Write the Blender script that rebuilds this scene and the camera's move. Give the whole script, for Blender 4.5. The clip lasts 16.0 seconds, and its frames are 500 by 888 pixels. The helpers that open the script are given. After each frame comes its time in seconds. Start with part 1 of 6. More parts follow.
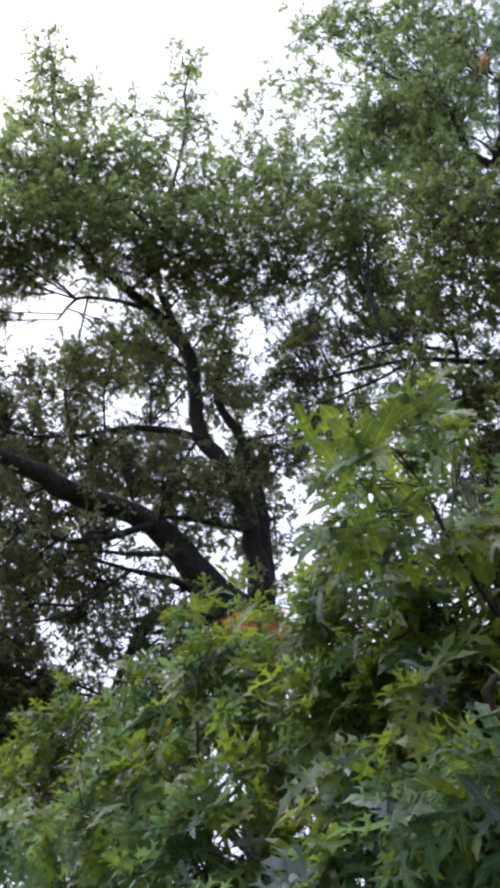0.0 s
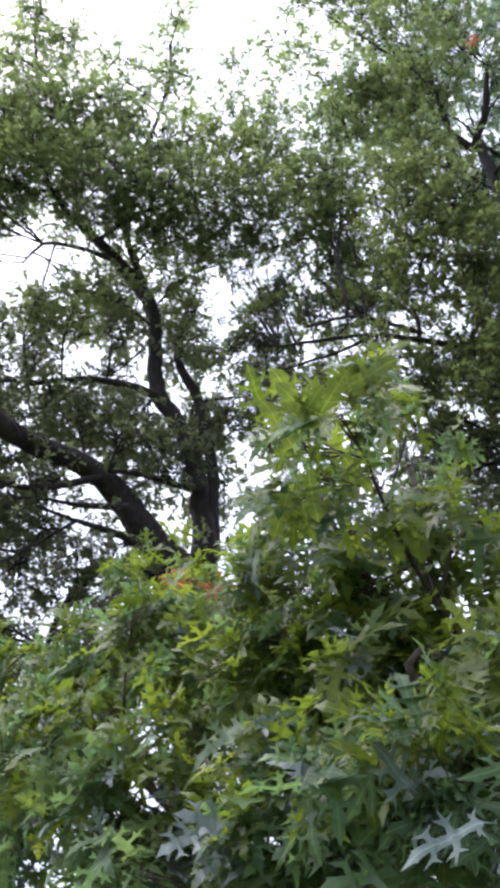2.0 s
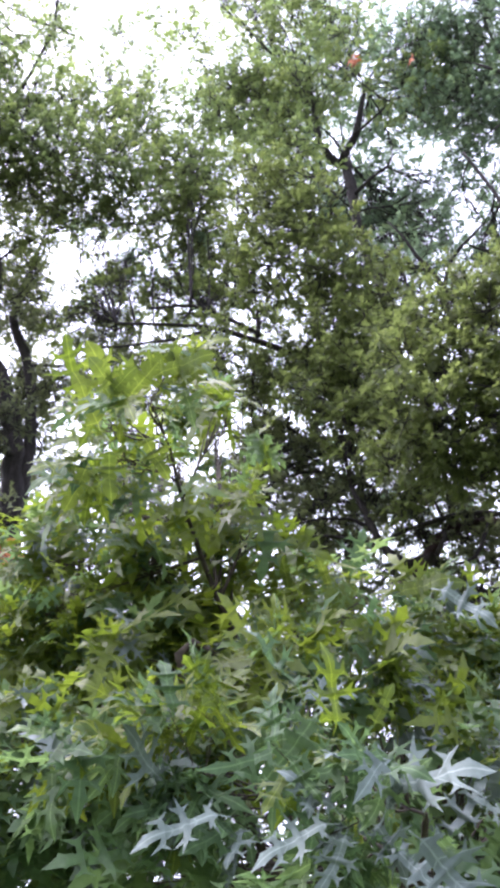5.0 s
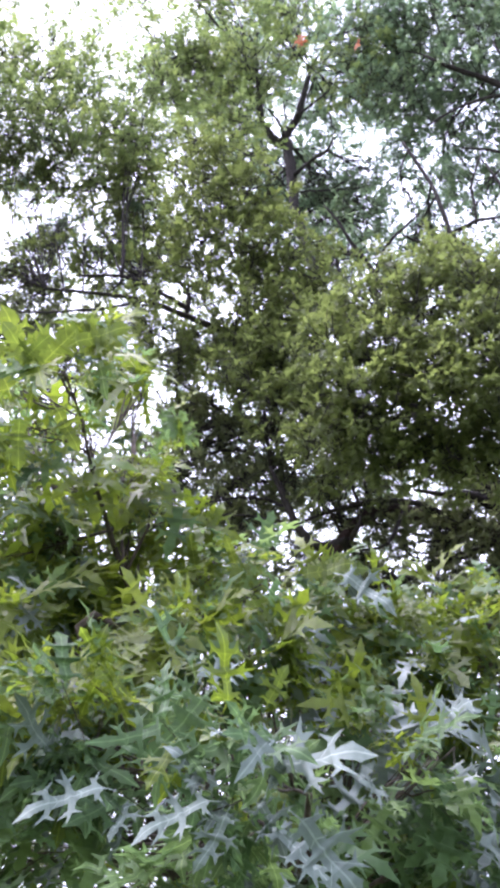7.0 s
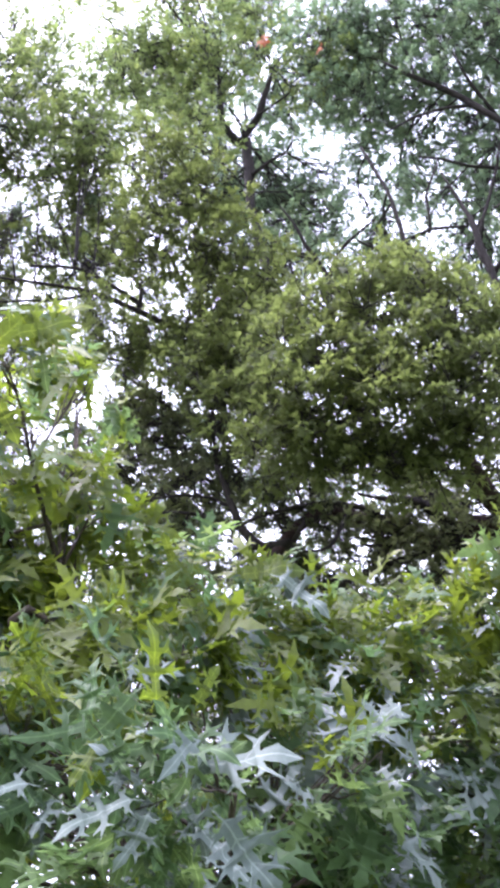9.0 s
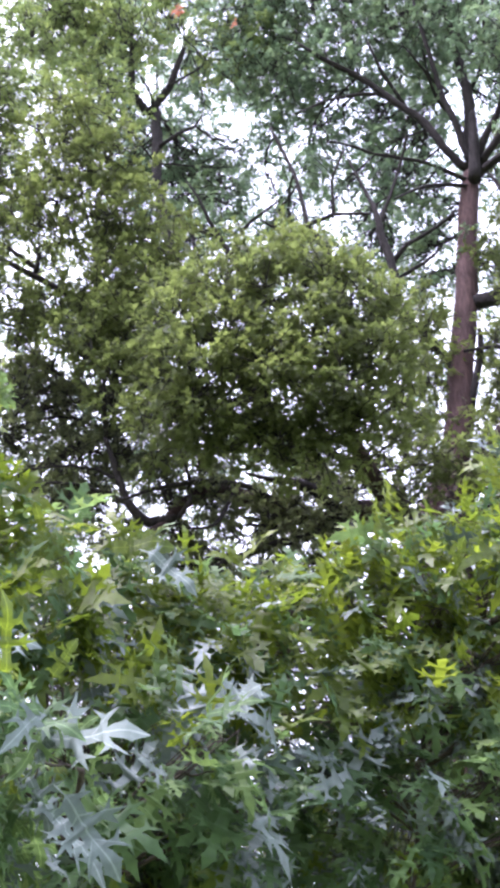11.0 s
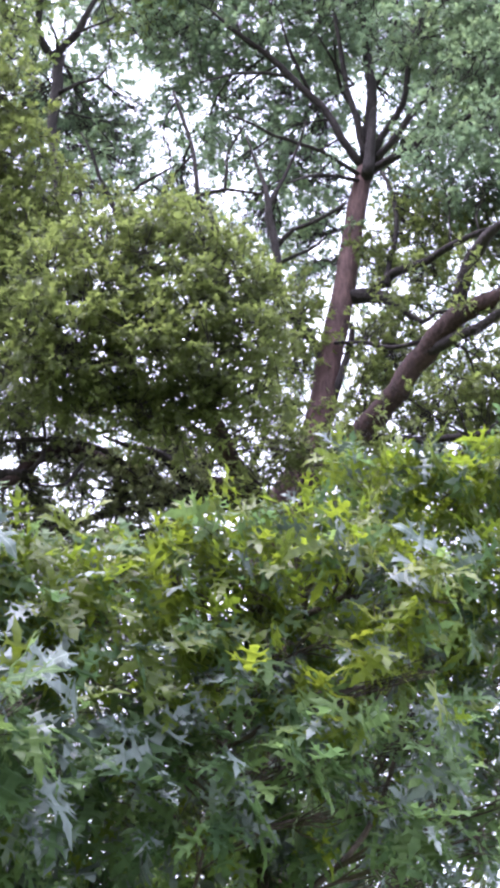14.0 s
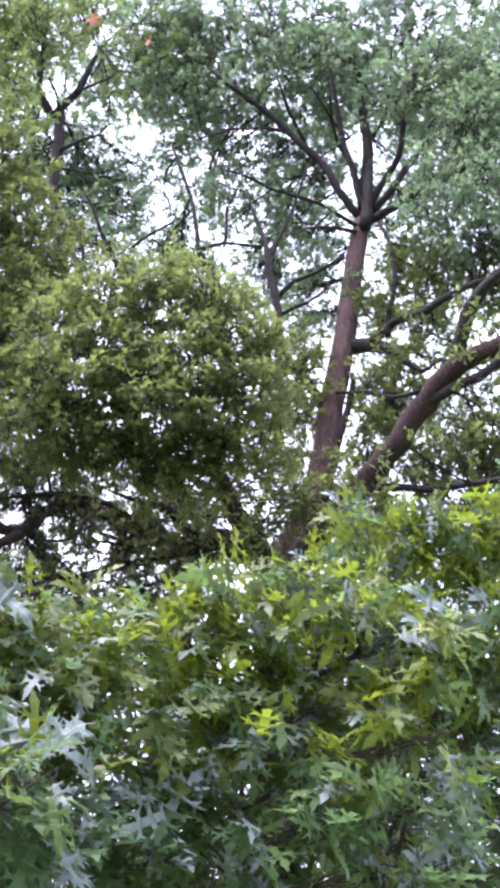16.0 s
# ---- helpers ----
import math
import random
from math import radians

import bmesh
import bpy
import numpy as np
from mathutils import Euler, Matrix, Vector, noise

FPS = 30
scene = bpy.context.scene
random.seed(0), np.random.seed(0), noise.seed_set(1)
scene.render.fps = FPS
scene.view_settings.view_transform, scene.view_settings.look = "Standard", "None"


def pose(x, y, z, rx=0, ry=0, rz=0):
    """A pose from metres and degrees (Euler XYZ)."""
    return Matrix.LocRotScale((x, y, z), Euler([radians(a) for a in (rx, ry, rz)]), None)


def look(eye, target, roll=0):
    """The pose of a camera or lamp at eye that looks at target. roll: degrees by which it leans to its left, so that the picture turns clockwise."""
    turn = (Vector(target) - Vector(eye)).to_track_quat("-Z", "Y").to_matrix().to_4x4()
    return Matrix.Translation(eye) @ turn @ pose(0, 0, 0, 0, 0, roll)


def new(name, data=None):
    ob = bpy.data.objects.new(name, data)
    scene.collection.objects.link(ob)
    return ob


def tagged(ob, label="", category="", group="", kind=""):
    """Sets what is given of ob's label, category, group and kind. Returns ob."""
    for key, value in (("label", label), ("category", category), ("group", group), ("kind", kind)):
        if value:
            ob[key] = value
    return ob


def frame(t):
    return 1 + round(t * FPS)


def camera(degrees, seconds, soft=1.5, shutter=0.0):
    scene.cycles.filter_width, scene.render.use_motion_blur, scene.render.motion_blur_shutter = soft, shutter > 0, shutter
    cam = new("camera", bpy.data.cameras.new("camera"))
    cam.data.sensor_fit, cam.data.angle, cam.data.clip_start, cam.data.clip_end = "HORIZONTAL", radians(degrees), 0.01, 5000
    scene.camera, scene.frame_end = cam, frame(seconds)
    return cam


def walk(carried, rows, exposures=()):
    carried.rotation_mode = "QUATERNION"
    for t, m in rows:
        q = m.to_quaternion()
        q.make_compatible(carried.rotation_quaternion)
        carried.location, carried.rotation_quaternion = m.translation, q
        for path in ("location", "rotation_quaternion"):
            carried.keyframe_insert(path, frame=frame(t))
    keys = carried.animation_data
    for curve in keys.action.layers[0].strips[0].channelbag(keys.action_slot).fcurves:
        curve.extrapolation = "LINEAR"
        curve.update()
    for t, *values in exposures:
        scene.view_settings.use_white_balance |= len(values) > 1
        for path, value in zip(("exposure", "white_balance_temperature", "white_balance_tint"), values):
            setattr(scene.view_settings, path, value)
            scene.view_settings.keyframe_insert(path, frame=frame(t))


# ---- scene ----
# A lawn under tall oaks on an overcast day; the camera turns slowly to the right where it stands.
from mathutils.geometry import tessellate_polygon

PATH = [
    (0.0, pose(-0.140, -0.005, 1.606, 135.06, 1.60, 22.43)),
    (0.5, pose(-0.143, 0.003, 1.603, 135.40, 0.67, 22.45)),
    (1.0, pose(-0.133, 0.007, 1.600, 134.47, 0.54, 21.60)),
    (1.5, pose(-0.118, 0.004, 1.596, 133.93, 0.24, 19.58)),
    (2.0, pose(-0.115, 0.013, 1.597, 133.09, -0.31, 17.44)),
    (2.5, pose(-0.108, 0.004, 1.593, 133.04, -0.22, 14.65)),
    (3.0, pose(-0.100, 0.005, 1.592, 132.04, -0.47, 12.90)),
    (3.5, pose(-0.086, 0.009, 1.593, 131.71, -0.76, 9.80)),
    (3.7, pose(-0.080, 0.009, 1.590, 131.41, -0.81, 8.77)),
    (5.8, pose(-0.032, 0.029, 1.594, 132.97, -0.38, 3.39)),
    (6.0, pose(-0.024, 0.021, 1.591, 132.56, -0.28, 3.12)),
    (6.5, pose(-0.016, 0.029, 1.600, 131.98, -0.55, 1.32)),
    (7.0, pose(-0.018, 0.021, 1.596, 131.28, -0.68, -0.59)),
    (7.5, pose(-0.017, 0.040, 1.607, 131.62, -0.64, -1.26)),
    (8.0, pose(-0.004, 0.018, 1.598, 132.04, -0.17, -2.28)),
    (8.2, pose(-0.006, 0.017, 1.598, 132.08, -0.55, -2.53)),
    (10.3, pose(0.035, 0.023, 1.599, 129.41, 0.32, -7.63)),
    (10.5, pose(0.041, 0.027, 1.599, 129.49, 0.38, -8.34)),
    (11.0, pose(0.060, 0.029, 1.611, 130.01, 0.67, -10.22)),
    (11.5, pose(0.056, -0.010, 1.599, 129.80, 0.64, -11.66)),
    (12.0, pose(0.068, -0.005, 1.596, 128.88, 0.97, -13.57)),
    (12.5, pose(0.094, -0.006, 1.594, 128.44, 0.63, -15.17)),
    (13.0, pose(0.111, -0.014, 1.591, 128.38, 0.67, -16.63)),
    (13.5, pose(0.128, -0.004, 1.606, 128.39, -0.06, -18.71)),
    (14.0, pose(0.130, -0.020, 1.619, 128.33, -0.41, -20.05)),
    (14.5, pose(0.128, -0.040, 1.626, 128.76, -0.86, -20.81)),
    (15.0, pose(0.121, -0.053, 1.628, 129.32, -0.50, -20.85)),
    (15.5, pose(0.098, -0.049, 1.646, 130.06, -0.67, -20.25)),
    (16.0, pose(0.078, -0.089, 1.635, 130.64, 0.19, -19.54)),
]
cam = camera(26.31, 16.0, soft=4.1, shutter=0.5)
walk(cam, PATH, exposures=[(0.0, 2.46, 6120, 20), (0.6, 2.68, 6120, 20), (1.5, 2.82, 6120, 20), (3.0, 3.28, 6120, 20), (5.8, 3.64, 6060, 28), (7.2, 3.78, 6060, 28), (10.5, 3.88, 6060, 28), (14.0, 3.92, 6060, 28), (16.0, 3.95, 6060, 28)])

# ---- light: bright overcast sky, a veiled sun high on the left
SUN_EL, SUN_AZ = radians(64), radians(82)
world = bpy.data.worlds.new("overcast")
scene.world = world
world.use_nodes = True
wn, wl = world.node_tree.nodes, world.node_tree.links
wn.clear()
sky = wn.new("ShaderNodeTexSky")
sky.sky_type = "NISHITA"
sky.sun_disc = False
sky.sun_elevation, sky.sun_rotation = SUN_EL, -SUN_AZ
sky.air_density, sky.dust_density, sky.ozone_density = 1.0, 5.0, 1.0
cloud_co = wn.new("ShaderNodeTexCoord")
cloud = wn.new("ShaderNodeTexNoise")
cloud.inputs["Scale"].default_value, cloud.inputs["Detail"].default_value = 1.6, 5
cloud_tone = wn.new("ShaderNodeValToRGB")
cloud_tone.color_ramp.elements[0].position, cloud_tone.color_ramp.elements[0].color = 0.25, (0.62, 0.69, 0.84, 1)
cloud_tone.color_ramp.elements[1].position, cloud_tone.color_ramp.elements[1].color = 0.75, (0.92, 0.96, 1.0, 1)
cloud_bright = wn.new("ShaderNodeMix")
cloud_bright.data_type, cloud_bright.blend_type = "RGBA", "MULTIPLY"
cloud_bright.inputs["Factor"].default_value = 1.0
cloud_bright.inputs[7].default_value = (2.7, 2.7, 2.7, 1)
# an overcast sky is about three times as bright overhead as at the horizon
cloud_way = wn.new("ShaderNodeSeparateXYZ")
cloud_high = wn.new("ShaderNodeMapRange")
cloud_high.inputs["To Min"].default_value, cloud_high.inputs["To Max"].default_value = 0.62, 1.1
cloud_dome = wn.new("ShaderNodeMix")
cloud_dome.data_type, cloud_dome.blend_type = "RGBA", "MULTIPLY"
cloud_dome.inputs["Factor"].default_value = 1.0
wl.new(cloud_co.outputs["Generated"], cloud_way.inputs[0])
wl.new(cloud_way.outputs[2], cloud_high.inputs["Value"])
wl.new(cloud_high.outputs[0], cloud_dome.inputs[7])
haze = wn.new("ShaderNodeMix")
haze.data_type = "RGBA"
haze.inputs["Factor"].default_value = 0.85
bg = wn.new("ShaderNodeBackground")
bg.inputs["Strength"].default_value = 0.11
wout = wn.new("ShaderNodeOutputWorld")
wl.new(cloud_co.outputs["Generated"], cloud.inputs["Vector"])
wl.new(cloud.outputs["Fac"], cloud_tone.inputs["Fac"])
wl.new(cloud_tone.outputs["Color"], cloud_bright.inputs[6])
wl.new(sky.outputs["Color"], haze.inputs[6])
wl.new(cloud_bright.outputs[2], cloud_dome.inputs[6])
wl.new(cloud_dome.outputs[2], haze.inputs[7])
wl.new(haze.outputs[2], bg.inputs["Color"])
wl.new(bg.outputs["Background"], wout.inputs["Surface"])

sun_data = bpy.data.lights.new("sun", "SUN")
sun_data.energy, sun_data.angle, sun_data.color = 1.3, radians(100), (0.97, 0.985, 1.0)
sun = new("sun", sun_data)
TO_SUN = Vector((-math.sin(SUN_AZ) * math.cos(SUN_EL), math.cos(SUN_AZ) * math.cos(SUN_EL), math.sin(SUN_EL)))
sun.matrix_world = look(TO_SUN * 60, (0, 0, 0))


# ---- materials
def material(name):
    m = bpy.data.materials.new(name)
    m.use_nodes = True
    t = m.node_tree
    t.nodes.clear()
    return m, t.nodes, t.links


def ramp(nodes, stops):
    r = nodes.new("ShaderNodeValToRGB")
    e = r.color_ramp.elements
    while len(e) < len(stops):
        e.new(0.5)
    for k, (p, c) in zip(e, stops):
        k.position, k.color = p, (*c, 1)
    return r


def veins(n, l, colour):
    """Paler midrib and a side vein into each lobe, by the leaf's own flat coordinates."""
    def calc(op, a, b=None):
        m = n.new("ShaderNodeMath")
        m.operation = op
        for k, v in enumerate((a, b)):
            if v is None:
                continue
            if isinstance(v, (int, float)):
                m.inputs[k].default_value = v
            else:
                l.new(v, m.inputs[k])
        return m.outputs[0]
    sep = n.new("ShaderNodeSeparateXYZ")
    l.new(n.new("ShaderNodeTexCoord").outputs["UV"], sep.inputs[0])
    across, along = calc("ABSOLUTE", calc("SUBTRACT", sep.outputs[0], 0.5)), sep.outputs[1]
    line = calc("LESS_THAN", across, 0.011)
    for start, slope in ((0.17, 0.2), (0.36, 0.44), (0.6, 0.88)):
        off = calc("ABSOLUTE", calc("SUBTRACT", calc("SUBTRACT", along, start), calc("MULTIPLY", across, slope)))
        line = calc("MAXIMUM", line, calc("LESS_THAN", off, 0.007))
    pale = n.new("ShaderNodeMix")
    pale.data_type, pale.blend_type = "RGBA", "MULTIPLY"
    pale.inputs[7].default_value = (1.7, 1.6, 1.6, 1)
    l.new(line, pale.inputs["Factor"])
    l.new(colour, pale.inputs[6])
    return pale.outputs[2]


def leaf_material(name, stops, through_gain, rough, single=False, gloss=1.5, thin=0.54, sheen=0.35):
    """Waxy leaf: glossy green face and light that shines through it. Each leaf has its own tone."""
    m, n, l = material(name)
    if single:
        rnd = n.new("ShaderNodeObjectInfo").outputs["Random"]
    else:
        rnd = n.new("ShaderNodeNewGeometry").outputs["Random Per Island"]
    tone = ramp(n, stops)
    co = n.new("ShaderNodeTexCoord")
    big = n.new("ShaderNodeTexNoise")
    big.inputs["Scale"].default_value = 1.7
    big.inputs["Detail"].default_value = 2
    geo = n.new("ShaderNodeNewGeometry")
    l.new(geo.outputs["Position"], big.inputs["Vector"])
    mixv = n.new("ShaderNodeMath")
    mixv.operation = "MULTIPLY_ADD"
    l.new(big.outputs["Fac"], mixv.inputs[0])
    mixv.inputs[1].default_value = 1.15
    half = n.new("ShaderNodeMath")
    half.operation = "MULTIPLY_ADD"
    l.new(rnd, half.inputs[0])
    half.inputs[1].default_value, half.inputs[2].default_value = 0.36, -0.25
    l.new(half.outputs[0], mixv.inputs[2])
    l.new(mixv.outputs[0], tone.inputs["Fac"])
    fine = n.new("ShaderNodeTexNoise")
    fine.inputs["Scale"].default_value = 60
    fine.inputs["Detail"].default_value = 3
    l.new(geo.outputs["Position"], fine.inputs["Vector"])
    mott = n.new("ShaderNodeMix")
    mott.data_type, mott.blend_type = "RGBA", "MULTIPLY"
    mott.inputs["Factor"].default_value = 0.5
    shade = ramp(n, [(0.3, (0.55, 0.55, 0.5)), (0.7, (1.15, 1.15, 1.1))])
    l.new(fine.outputs["Fac"], shade.inputs["Fac"])
    l.new(tone.outputs["Color"], mott.inputs[6])
    l.new(shade.outputs["Color"], mott.inputs[7])
    colour = mott.outputs[2]
    if single:
        colour = veins(n, l, colour)
    face = n.new("ShaderNodeBsdfPrincipled")
    face.inputs["Roughness"].default_value = rough
    face.inputs["IOR"].default_value = gloss
    face.inputs["Specular IOR Level"].default_value = sheen
    l.new(colour, face.inputs["Base Color"])
    bump = n.new("ShaderNodeBump")
    bump.inputs["Strength"].default_value = 0.25
    bump.inputs["Distance"].default_value = 0.004
    l.new(fine.outputs["Fac"], bump.inputs["Height"])
    l.new(bump.outputs["Normal"], face.inputs["Normal"])
    glow = n.new("ShaderNodeMix")
    glow.data_type, glow.blend_type = "RGBA", "MULTIPLY"
    glow.inputs["Factor"].default_value = 1.0
    l.new(colour, glow.inputs[6])
    glow.inputs[7].default_value = (*through_gain, 1)
    tl = n.new("ShaderNodeBsdfTranslucent")
    l.new(glow.outputs[2], tl.inputs["Color"])
    mx = n.new("ShaderNodeMixShader")
    mx.inputs["Fac"].default_value = thin
    out = n.new("ShaderNodeOutputMaterial")
    l.new(face.outputs[0], mx.inputs[1])
    l.new(tl.outputs[0], mx.inputs[2])
    l.new(mx.outputs[0], out.inputs["Surface"])
    return m


def bark_material(name, dark, light):
    m, n, l = material(name)
    geo = n.new("ShaderNodeNewGeometry")
    mp = n.new("ShaderNodeMapping")
    mp.inputs["Scale"].default_value = (1, 1, 0.22)
    l.new(geo.outputs["Position"], mp.inputs["Vector"])
    ridge = n.new("ShaderNodeTexNoise")
    ridge.inputs["Scale"].default_value, ridge.inputs["Detail"].default_value = 38, 6
    l.new(mp.outputs[0], ridge.inputs["Vector"])
    patch = n.new("ShaderNodeTexNoise")
    patch.inputs["Scale"].default_value, patch.inputs["Detail"].default_value = 3.5, 4
    l.new(geo.outputs["Position"], patch.inputs["Vector"])
    add = n.new("ShaderNodeMath")
    add.operation = "MULTIPLY_ADD"
    l.new(ridge.outputs["Fac"], add.inputs[0])
    add.inputs[1].default_value = 0.6
    half = n.new("ShaderNodeMath")
    half.operation = "MULTIPLY"
    half.inputs[1].default_value = 0.45
    l.new(patch.outputs["Fac"], half.inputs[0])
    l.new(half.outputs[0], add.inputs[2])
    tone = ramp(n, [(0.35, dark), (0.68, light)])
    l.new(add.outputs[0], tone.inputs["Fac"])
    b = n.new("ShaderNodeBsdfPrincipled")
    b.inputs["Roughness"].default_value = 0.9
    b.inputs["Specular IOR Level"].default_value = 0.2
    l.new(tone.outputs["Color"], b.inputs["Base Color"])
    bump = n.new("ShaderNodeBump")
    bump.inputs["Strength"].default_value, bump.inputs["Distance"].default_value = 0.9, 0.02
    l.new(ridge.outputs["Fac"], bump.inputs["Height"])
    l.new(bump.outputs["Normal"], b.inputs["Normal"])
    out = n.new("ShaderNodeOutputMaterial")
    l.new(b.outputs[0], out.inputs["Surface"])
    return m


def lawn_material():
    m, n, l = material("lawn")
    geo = n.new("ShaderNodeNewGeometry")
    a = n.new("ShaderNodeTexNoise")
    a.inputs["Scale"].default_value, a.inputs["Detail"].default_value = 0.6, 6
    c = n.new("ShaderNodeTexNoise")
    c.inputs["Scale"].default_value, c.inputs["Detail"].default_value = 45, 4
    l.new(geo.outputs["Position"], a.inputs["Vector"])
    l.new(geo.outputs["Position"], c.inputs["Vector"])
    s = n.new("ShaderNodeMath")
    s.operation = "MULTIPLY"
    l.new(a.outputs["Fac"], s.inputs[0])
    l.new(c.outputs["Fac"], s.inputs[1])
    tone = ramp(n, [(0.1, (0.06, 0.085, 0.03)), (0.45, (0.13, 0.165, 0.065))])
    l.new(s.outputs[0], tone.inputs["Fac"])
    b = n.new("ShaderNodeBsdfPrincipled")
    b.inputs["Roughness"].default_value = 0.95
    l.new(tone.outputs["Color"], b.inputs["Base Color"])
    bump = n.new("ShaderNodeBump")
    bump.inputs["Distance"].default_value = 0.03
    l.new(c.outputs["Fac"], bump.inputs["Height"])
    l.new(bump.outputs["Normal"], b.inputs["Normal"])
    out = n.new("ShaderNodeOutputMaterial")
    l.new(b.outputs[0], out.inputs["Surface"])
    return m


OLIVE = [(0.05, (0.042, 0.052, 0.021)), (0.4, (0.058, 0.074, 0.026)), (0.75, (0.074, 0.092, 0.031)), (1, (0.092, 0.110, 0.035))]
# Upper crowns: the light on them is put into the leaf colour.
LIT = [(0.05, (0.046, 0.066, 0.030)), (0.4, (0.078, 0.106, 0.044)), (0.75, (0.112, 0.142, 0.052)), (1, (0.150, 0.176, 0.058))]
# Bluish haze and lens tint over the crown, painted into the leaf colour.
COOL_CAST = [(0.05, (0.042, 0.066, 0.048)), (0.4, (0.068, 0.102, 0.070)), (0.75, (0.096, 0.134, 0.080)), (1, (0.132, 0.168, 0.084))]
# Lower and inner crowns: their shade is put into the leaf colour.
SHADED = [(0.05, (0.032, 0.038, 0.024)), (0.4, (0.049, 0.058, 0.032)), (0.75, (0.073, 0.084, 0.040)), (1, (0.104, 0.115, 0.046))]
FRESH = [(0.05, (0.022, 0.044, 0.026)), (0.4, (0.047, 0.083, 0.038)), (0.75, (0.082, 0.124, 0.047)), (1, (0.124, 0.164, 0.054))]
# Paler base colour holds the sky's reflection on the leaves.
SKY_SHEEN = [(0.1, (0.064, 0.092, 0.086)), (0.9, (0.116, 0.146, 0.138))]
# Backlight of the sky, put into the colour of the upper leaves.
BACKLIT = [(0.05, (0.040, 0.064, 0.009)), (0.4, (0.066, 0.098, 0.011)), (0.75, (0.098, 0.130, 0.014)), (1, (0.142, 0.164, 0.020))]
THROUGH, BACKLIT_THROUGH = (2.75, 2.75, 2.3), (2.05, 2.0, 1.7)
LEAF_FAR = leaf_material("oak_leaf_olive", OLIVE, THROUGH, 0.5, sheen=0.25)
LEAF_LIT = leaf_material("oak_leaf_lit", LIT, THROUGH, 0.5, sheen=0.25)
LEAF_COOL_CAST = leaf_material("oak_leaf_cool_cast", COOL_CAST, THROUGH, 0.5, sheen=0.25)
LEAF_SHADED = leaf_material("oak_leaf_shaded", SHADED, THROUGH, 0.5, sheen=0.25)
LEAF_BACKLIT = leaf_material("oak_leaf_backlit", BACKLIT, BACKLIT_THROUGH, 0.4)
LEAF_NEAR = leaf_material("oak_leaf_fresh", FRESH, THROUGH, 0.4, gloss=1.35, thin=0.4, sheen=0.22)
LEAF_PALE = leaf_material("oak_leaf_sky_sheen", SKY_SHEEN, (0.8, 0.9, 0.8), 0.5, single=True, gloss=1.3, thin=0.16, sheen=0.45)
LEAF_SHEEN = leaf_material("oak_leaf_sheen", SKY_SHEEN, (0.8, 0.9, 0.8), 0.45, gloss=1.5, thin=0.15, sheen=0.55)
# The yellow-green base colour carries the backlight on these single leaves.
LEAF_YELLOW = leaf_material("oak_leaf_yellow", [(0.1, (0.055, 0.09, 0.018)), (0.9, (0.1, 0.13, 0.024))], (1.5, 1.5, 1.1), 0.45, single=True)
LEAF_RED = leaf_material("oak_leaf_red", [(0.1, (0.2, 0.05, 0.025)), (0.9, (0.3, 0.11, 0.045))], (1.6, 1.4, 1.2), 0.5, single=True)
LEAF_BACKLIT_ONE = leaf_material("oak_leaf_backlit_large", BACKLIT, BACKLIT_THROUGH, 0.38, single=True)
LEAF_ONE = leaf_material("oak_leaf_large", FRESH, THROUGH, 0.42, single=True, gloss=1.35, thin=0.33, sheen=0.22)
# Grey bark darkened: the look against bright sky is put into its colour.
BARK_DARK = bark_material("bark_grey_backlit", (0.010, 0.008, 0.009), (0.032, 0.026, 0.028))
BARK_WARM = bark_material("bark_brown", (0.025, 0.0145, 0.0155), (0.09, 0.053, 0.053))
# The brown bark again, with the limbs' shade put into the colour.
BARK_SHADE = bark_material("bark_brown_shaded", (0.016, 0.0095, 0.010), (0.048, 0.029, 0.029))
BARK_YOUNG = bark_material("bark_young", (0.018, 0.015, 0.013), (0.07, 0.055, 0.045))
LAWN = lawn_material()


# ---- mesh helpers
def solid(name, verts, faces, mat, parent=None, smooth=True):
    me = bpy.data.meshes.new(name)
    me.from_pydata([tuple(p) for p in verts], [], faces)
    me.materials.append(mat)
    if smooth:
        me.polygons.foreach_set("use_smooth", [True] * len(me.polygons))
    me.update()
    ob = new(name, me)
    if parent is not None:
        ob.parent = parent
        ob.matrix_parent_inverse = parent.matrix_world.inverted()
    return ob


def spline(pts, step=0.12):
    """Points of a smooth curve (x, y, z, radius) through the given ones."""
    p = np.array(pts, float)
    if len(p) == 2:
        p = np.array([p[0], (p[0] + p[1]) / 2, p[1]])
    q = np.vstack([2 * p[0] - p[1], p, 2 * p[-1] - p[-2]])
    q[0, 3], q[-1, 3] = p[0, 3], p[-1, 3]
    out = []
    for i in range(1, len(q) - 2):
        k = max(2, int(np.linalg.norm(q[i + 1, :3] - q[i, :3]) / step))
        for u in np.arange(k) / k:
            a, b, c, d = q[i - 1:i + 3]
            out.append(0.5 * (2 * b + (c - a) * u + (2 * a - 5 * b + 4 * c - d) * u * u + (3 * b - a - 3 * c + d) * u ** 3))
    out.append(p[-1])
    out = np.array(out)
    out[:, 3] = np.maximum(out[:, 3], 0.0015)
    return out


